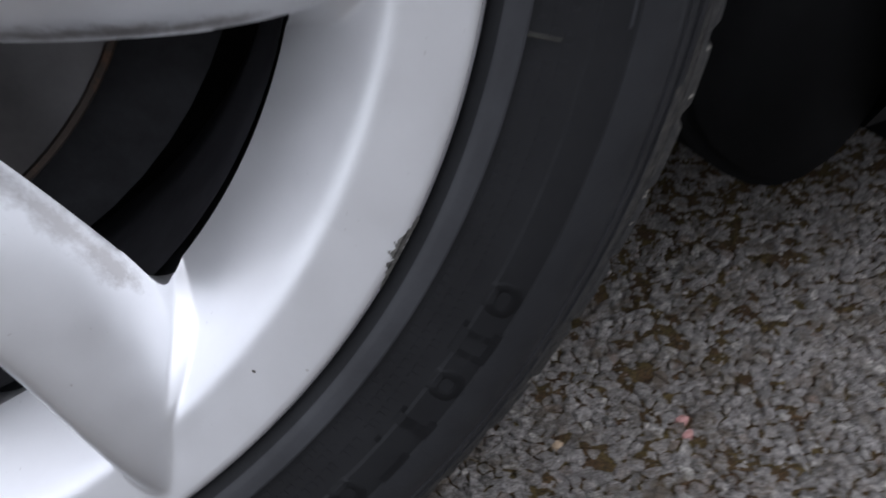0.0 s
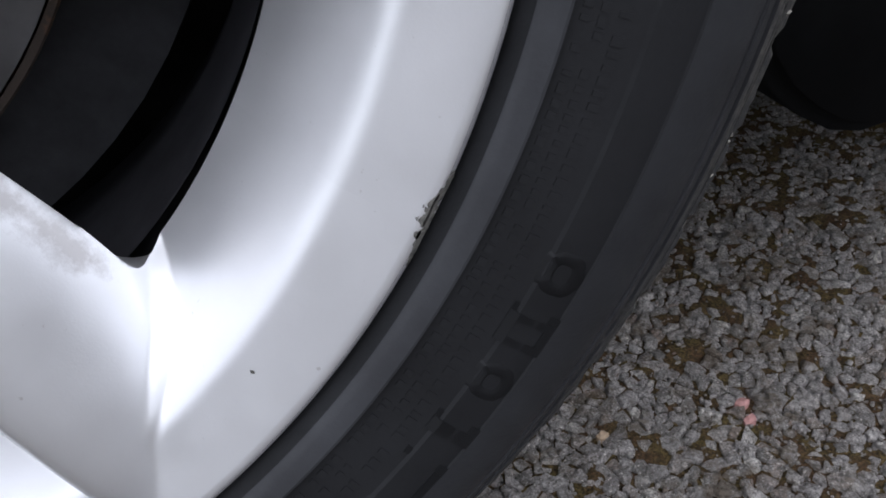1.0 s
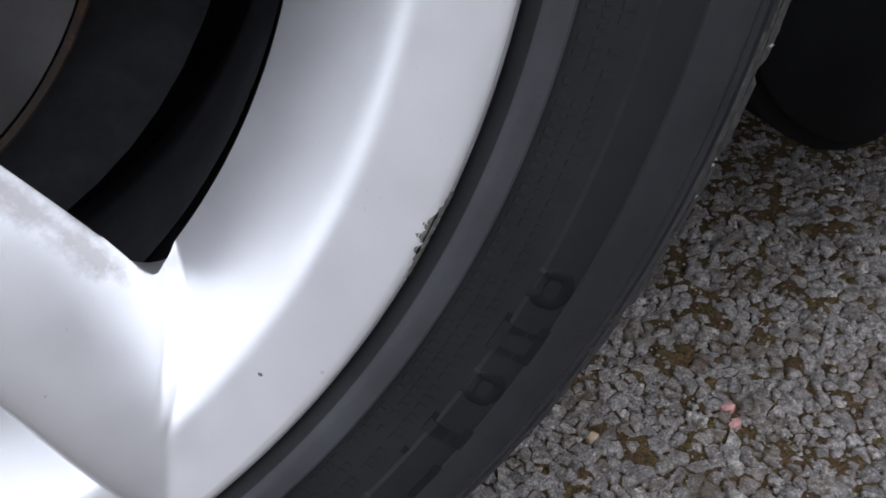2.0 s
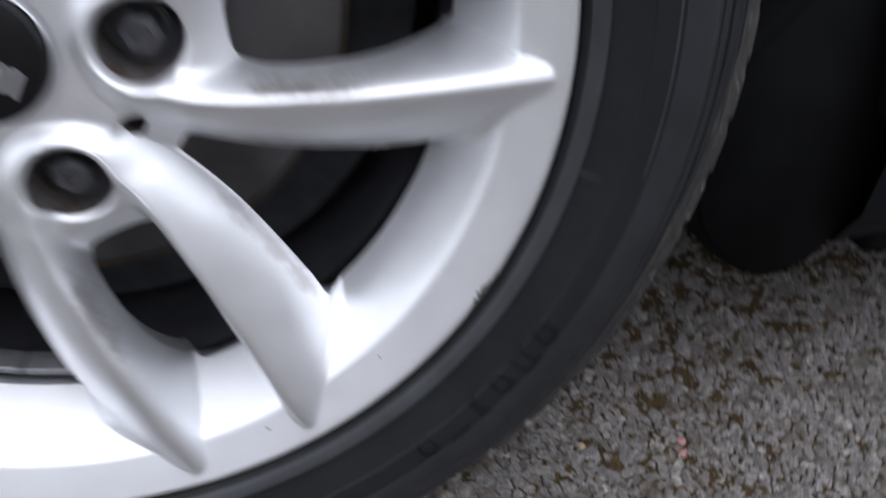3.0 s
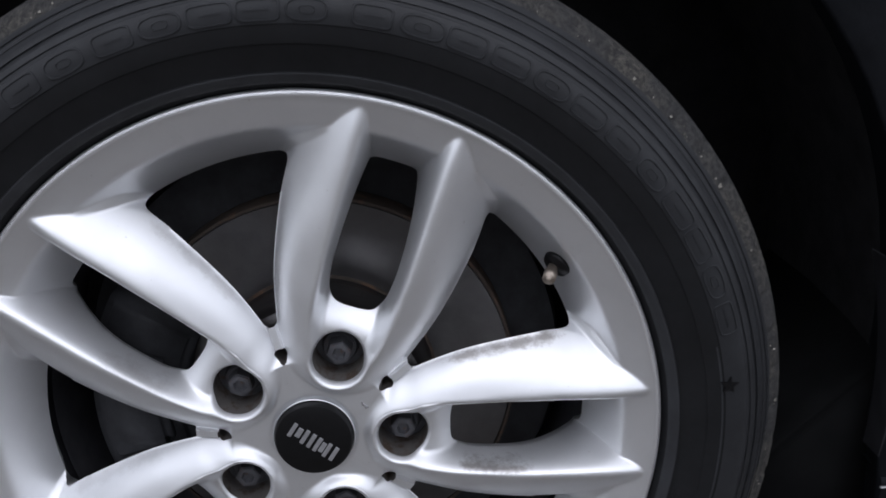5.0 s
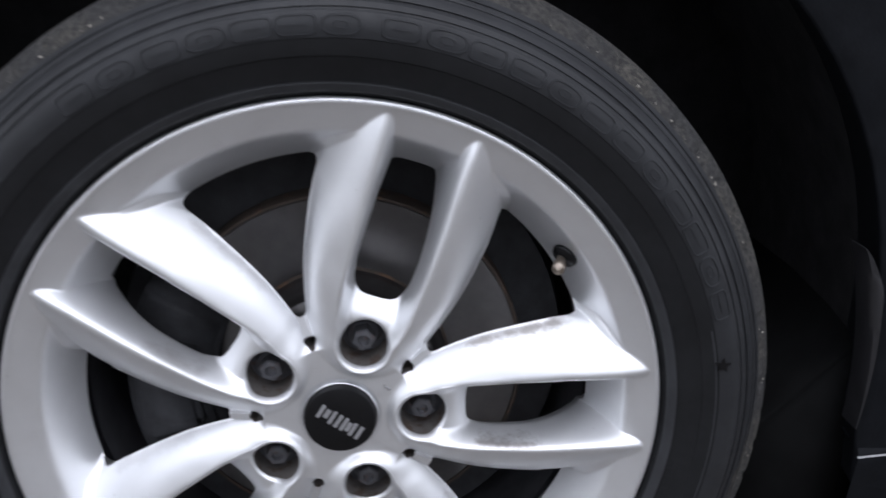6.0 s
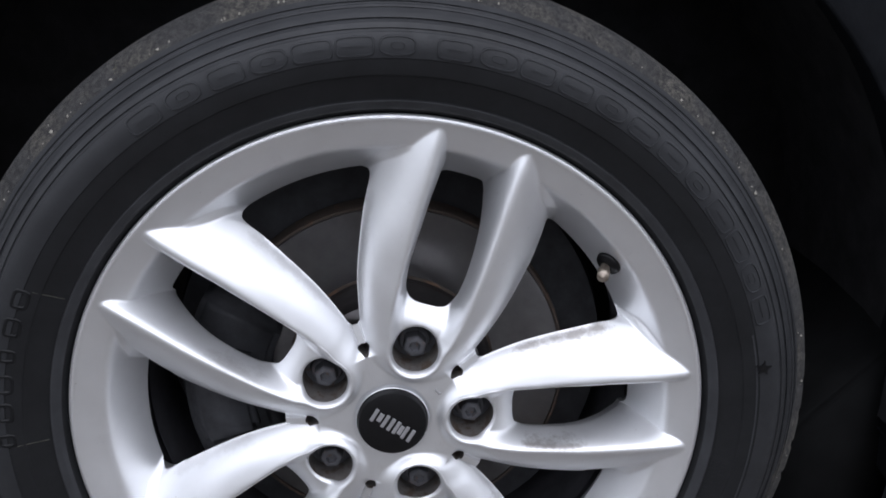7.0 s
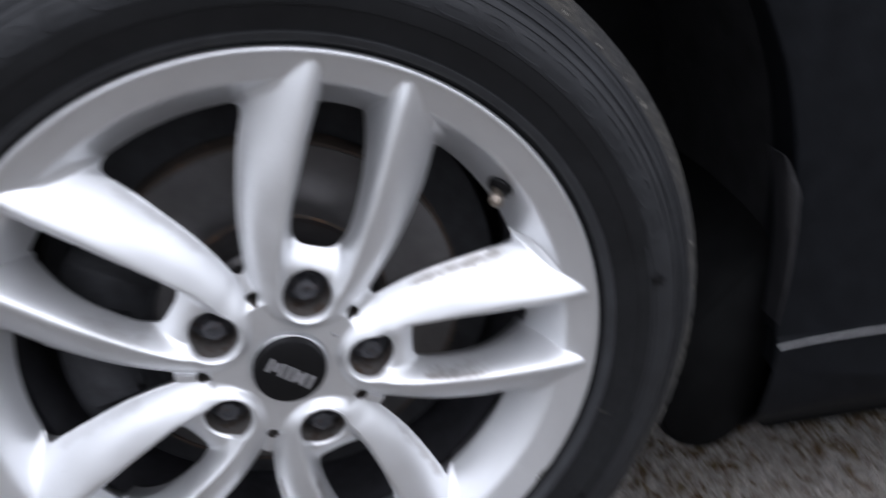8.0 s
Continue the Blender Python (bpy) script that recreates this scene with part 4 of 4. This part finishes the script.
def stone_shape(ring):
    """A crushed stone bedded in the tar: sheer sides, a broken shoulder and a broad tilted top."""
    n, c = len(ring), ring.mean(0)
    size = np.sqrt(np.hypot(*(ring - c).T).mean() * 0.005)
    out = ring - c
    reach = np.hypot(*out.T)[:, None]
    foot = c + out * rs.uniform(0.80, 1.04) * rs.uniform(0.80, 1.10, (n, 1)) + reach.mean() * rs.uniform(-0.10, 0.10, (n, 2))
    top = c + (foot - c) * rs.uniform(0.50, 0.90, (n, 1)) + reach.mean() * rs.uniform(-0.12, 0.12, 2)
    high = rs.uniform(-0.0005, 0.0014) + size * 0.10
    tilt = rs.uniform(-0.42, 0.42, 2)
    shoulder = high * 0.25 + ((foot - c) * tilt).sum(1) * 0.7 + rs.uniform(-0.0007, 0.0003, n)
    lid = high + ((top - c) * tilt).sum(1) + rs.uniform(-0.0003, 0.0003, n)
    v = np.concatenate([np.column_stack([foot, np.full(n, -0.0045)]), np.column_stack([foot, shoulder]), np.column_stack([top, lid]),
                        [[*(c + rs.uniform(-0.0008, 0.0008, 2)), high + rs.uniform(-0.0001, 0.0005)]]])
    f = []
    for k in range(n):
        l = (k + 1) % n
        f += [(k, l, n + l), (k, n + l, n + k), (n + k, n + l, 2 * n + l), (n + k, 2 * n + l, 2 * n + k), (2 * n + k, 2 * n + l, 3 * n)]
    return v, np.array(f)


def bulk(name, shapes, mat, label, smooth=False):
    """Many small shapes joined into one mesh."""
    counts = np.cumsum([0] + [len(v) for v, f in shapes])
    V = np.concatenate([v for v, f in shapes])
    F = np.concatenate([f + k for (v, f), k in zip(shapes, counts)])
    me = bpy.data.meshes.new(name)
    me.vertices.add(len(V))
    me.vertices.foreach_set("co", V.ravel())
    me.loops.add(F.size)
    me.loops.foreach_set("vertex_index", F.ravel().astype(np.int32))
    me.polygons.add(len(F))
    me.polygons.foreach_set("loop_start", np.arange(0, F.size, 3, dtype=np.int32))
    me.materials.append(mat.m)
    me.update(calc_edges=True)
    if smooth:
        me.shade_smooth()
    return tagged(put(name, me, ground), label, "", "", "stuff")


def patch(x, y):
    """How mossy the ground is at a place, 0 to 1."""
    f = noise.noise((x * 62, y * 62, 0.3)) + 0.45 * noise.noise((x * 150, y * 150, 1.3)) + 0.35 * noise.noise((x * 15, y * 15, 2.3))
    # extra moss under the car stands in for the shade there
    shade = min(1.0, max(0.0, (y - 0.10) / 0.16))
    return min(1.0, max(0.0, (f - 0.17 + 0.42 * shade) / 0.42))


def off_edge(x, y):
    """Below zero beyond the ragged border of the stones that are built singly."""
    return min(x - X0, X1 - x, y - Y0, Y1 - y) - 0.04 - 0.05 * noise.noise((x * 9, y * 9, 4.0))


stones = []
for ring in outlines():
    x, y = ring.mean(0)
    if off_edge(x, y) > 0.06 * rs.random() and rs.random() > 0.06 + 0.25 * patch(x, y):
        stones.append((math.hypot(x - 0.31, y - 0.06), np.hypot(*(ring - ring.mean(0)).T).mean(), ring))
near_stones = sorted((s for s in stones if s[1] > 0.0034), key=lambda s: s[0])[:296]
chosen = {id(s[2]) for s in near_stones}
for _, _, ring in near_stones:
    v, f = stone_shape(ring)
    c = v[:, :2].mean(0)
    put("stone", mesh_of("stone", v - [*c, 0], f, STONE, False), ground, Matrix.Translation((*c, 0)))
bulk("stone_chippings", [stone_shape(s[2]) for s in stones if id(s[2]) not in chosen], STONE, "close-packed grey stone chippings bedded in tar")


def moss_bed(step=0.0030):
    """Soil and moss between the stones, swelling over them in patches."""
    nx, ny = int((X1 - X0) / step), int((Y1 - Y0) / step)
    v = []
    for i in range(nx + 1):
        for j in range(ny + 1):
            x, y = X0 + i * step, Y0 + j * step
            z = -0.0011 + 0.0022 * patch(x, y) + 0.0007 * noise.noise((x * 260, y * 260, 7.0))
            v.append((x + 0.4 * step * noise.noise((x * 300, y * 300, 1.0)), y, z if off_edge(x, y) > 0.01 else -0.006))
    q = np.arange(nx * ny) + np.arange(nx * ny) // ny
    f = np.concatenate([np.stack([q, q + ny + 1, q + ny + 2], 1), np.stack([q, q + ny + 2, q + 1], 1)])
    return np.array(v), f


bulk("moss", [moss_bed()], MOSS, "brown and olive moss and soil between the stones, thickened under the car as shade", True)


def fragment():
    """A small broken flake lying loose on the stones."""
    x, y, r = rs.uniform(0.08, 0.92), rs.uniform(-0.18, 0.46), 0.0010 + 0.0020 * rs.random() ** 1.6
    n = rs.randint(4, 7)
    turn = (np.arange(n) + rs.uniform(-0.3, 0.3, n)) * 2 * math.pi / n + rs.uniform(0, 6)
    ring = np.stack([r * 1.25 * np.cos(turn), r * 0.8 * np.sin(turn)], 1) * rs.uniform(0.75, 1.2, (n, 1))
    spin = rs.uniform(0, 6.28)
    v, f = stone_shape(ring @ np.array([[math.cos(spin), math.sin(spin)], [-math.sin(spin), math.cos(spin)]]))
    return v + [x, y, rs.uniform(-0.0002, 0.0009)], f


bulk("stone_fragments", [fragment() for _ in range(9000)], STONE, "small broken stone flakes lying on the chippings")


def pebble(x, y, z, r):
    """A small loose angular grain."""
    p = rs.uniform(0.55, 1.1, 6) * r
    v = np.array([(p[0], 0, 0), (0, p[1], 0), (-p[2], 0, 0), (0, -p[3], 0), (0, 0, p[4]), (0, 0, -p[5])])
    turn = np.array(pose(0, 0, 0, rs.uniform(0, 180), rs.uniform(0, 180), rs.uniform(0, 180)).to_3x3())
    f = np.array([(0, 1, 4), (1, 2, 4), (2, 3, 4), (3, 0, 4), (1, 0, 5), (2, 1, 5), (3, 2, 5), (0, 3, 5)])
    return v @ turn.T + [x, y, z], f


bulk("loose_grit", [pebble(rs.uniform(0.05, 0.95), rs.uniform(-0.2, 0.48), rs.uniform(-0.0010, 0.0008), 0.0007 + 0.0022 * rs.random() ** 2) for _ in range(34000)], STONE, "fine loose grit among the stones")
for (x, y, r), mat in (((0.354, 0.075, 0.0040), PINK), ((0.351, 0.065, 0.0031), PINK), ((0.284, 0.083, 0.0034), TAN)):
    turn = np.arange(7) * 2 * math.pi / 7
    v, f = stone_shape(np.stack([r * np.cos(turn), 0.75 * r * np.sin(turn)], 1))
    put("stone", mesh_of("stone", v, f, mat, False), ground, Matrix.Translation((x, y, 0.0022)), "small pink or tan stone")
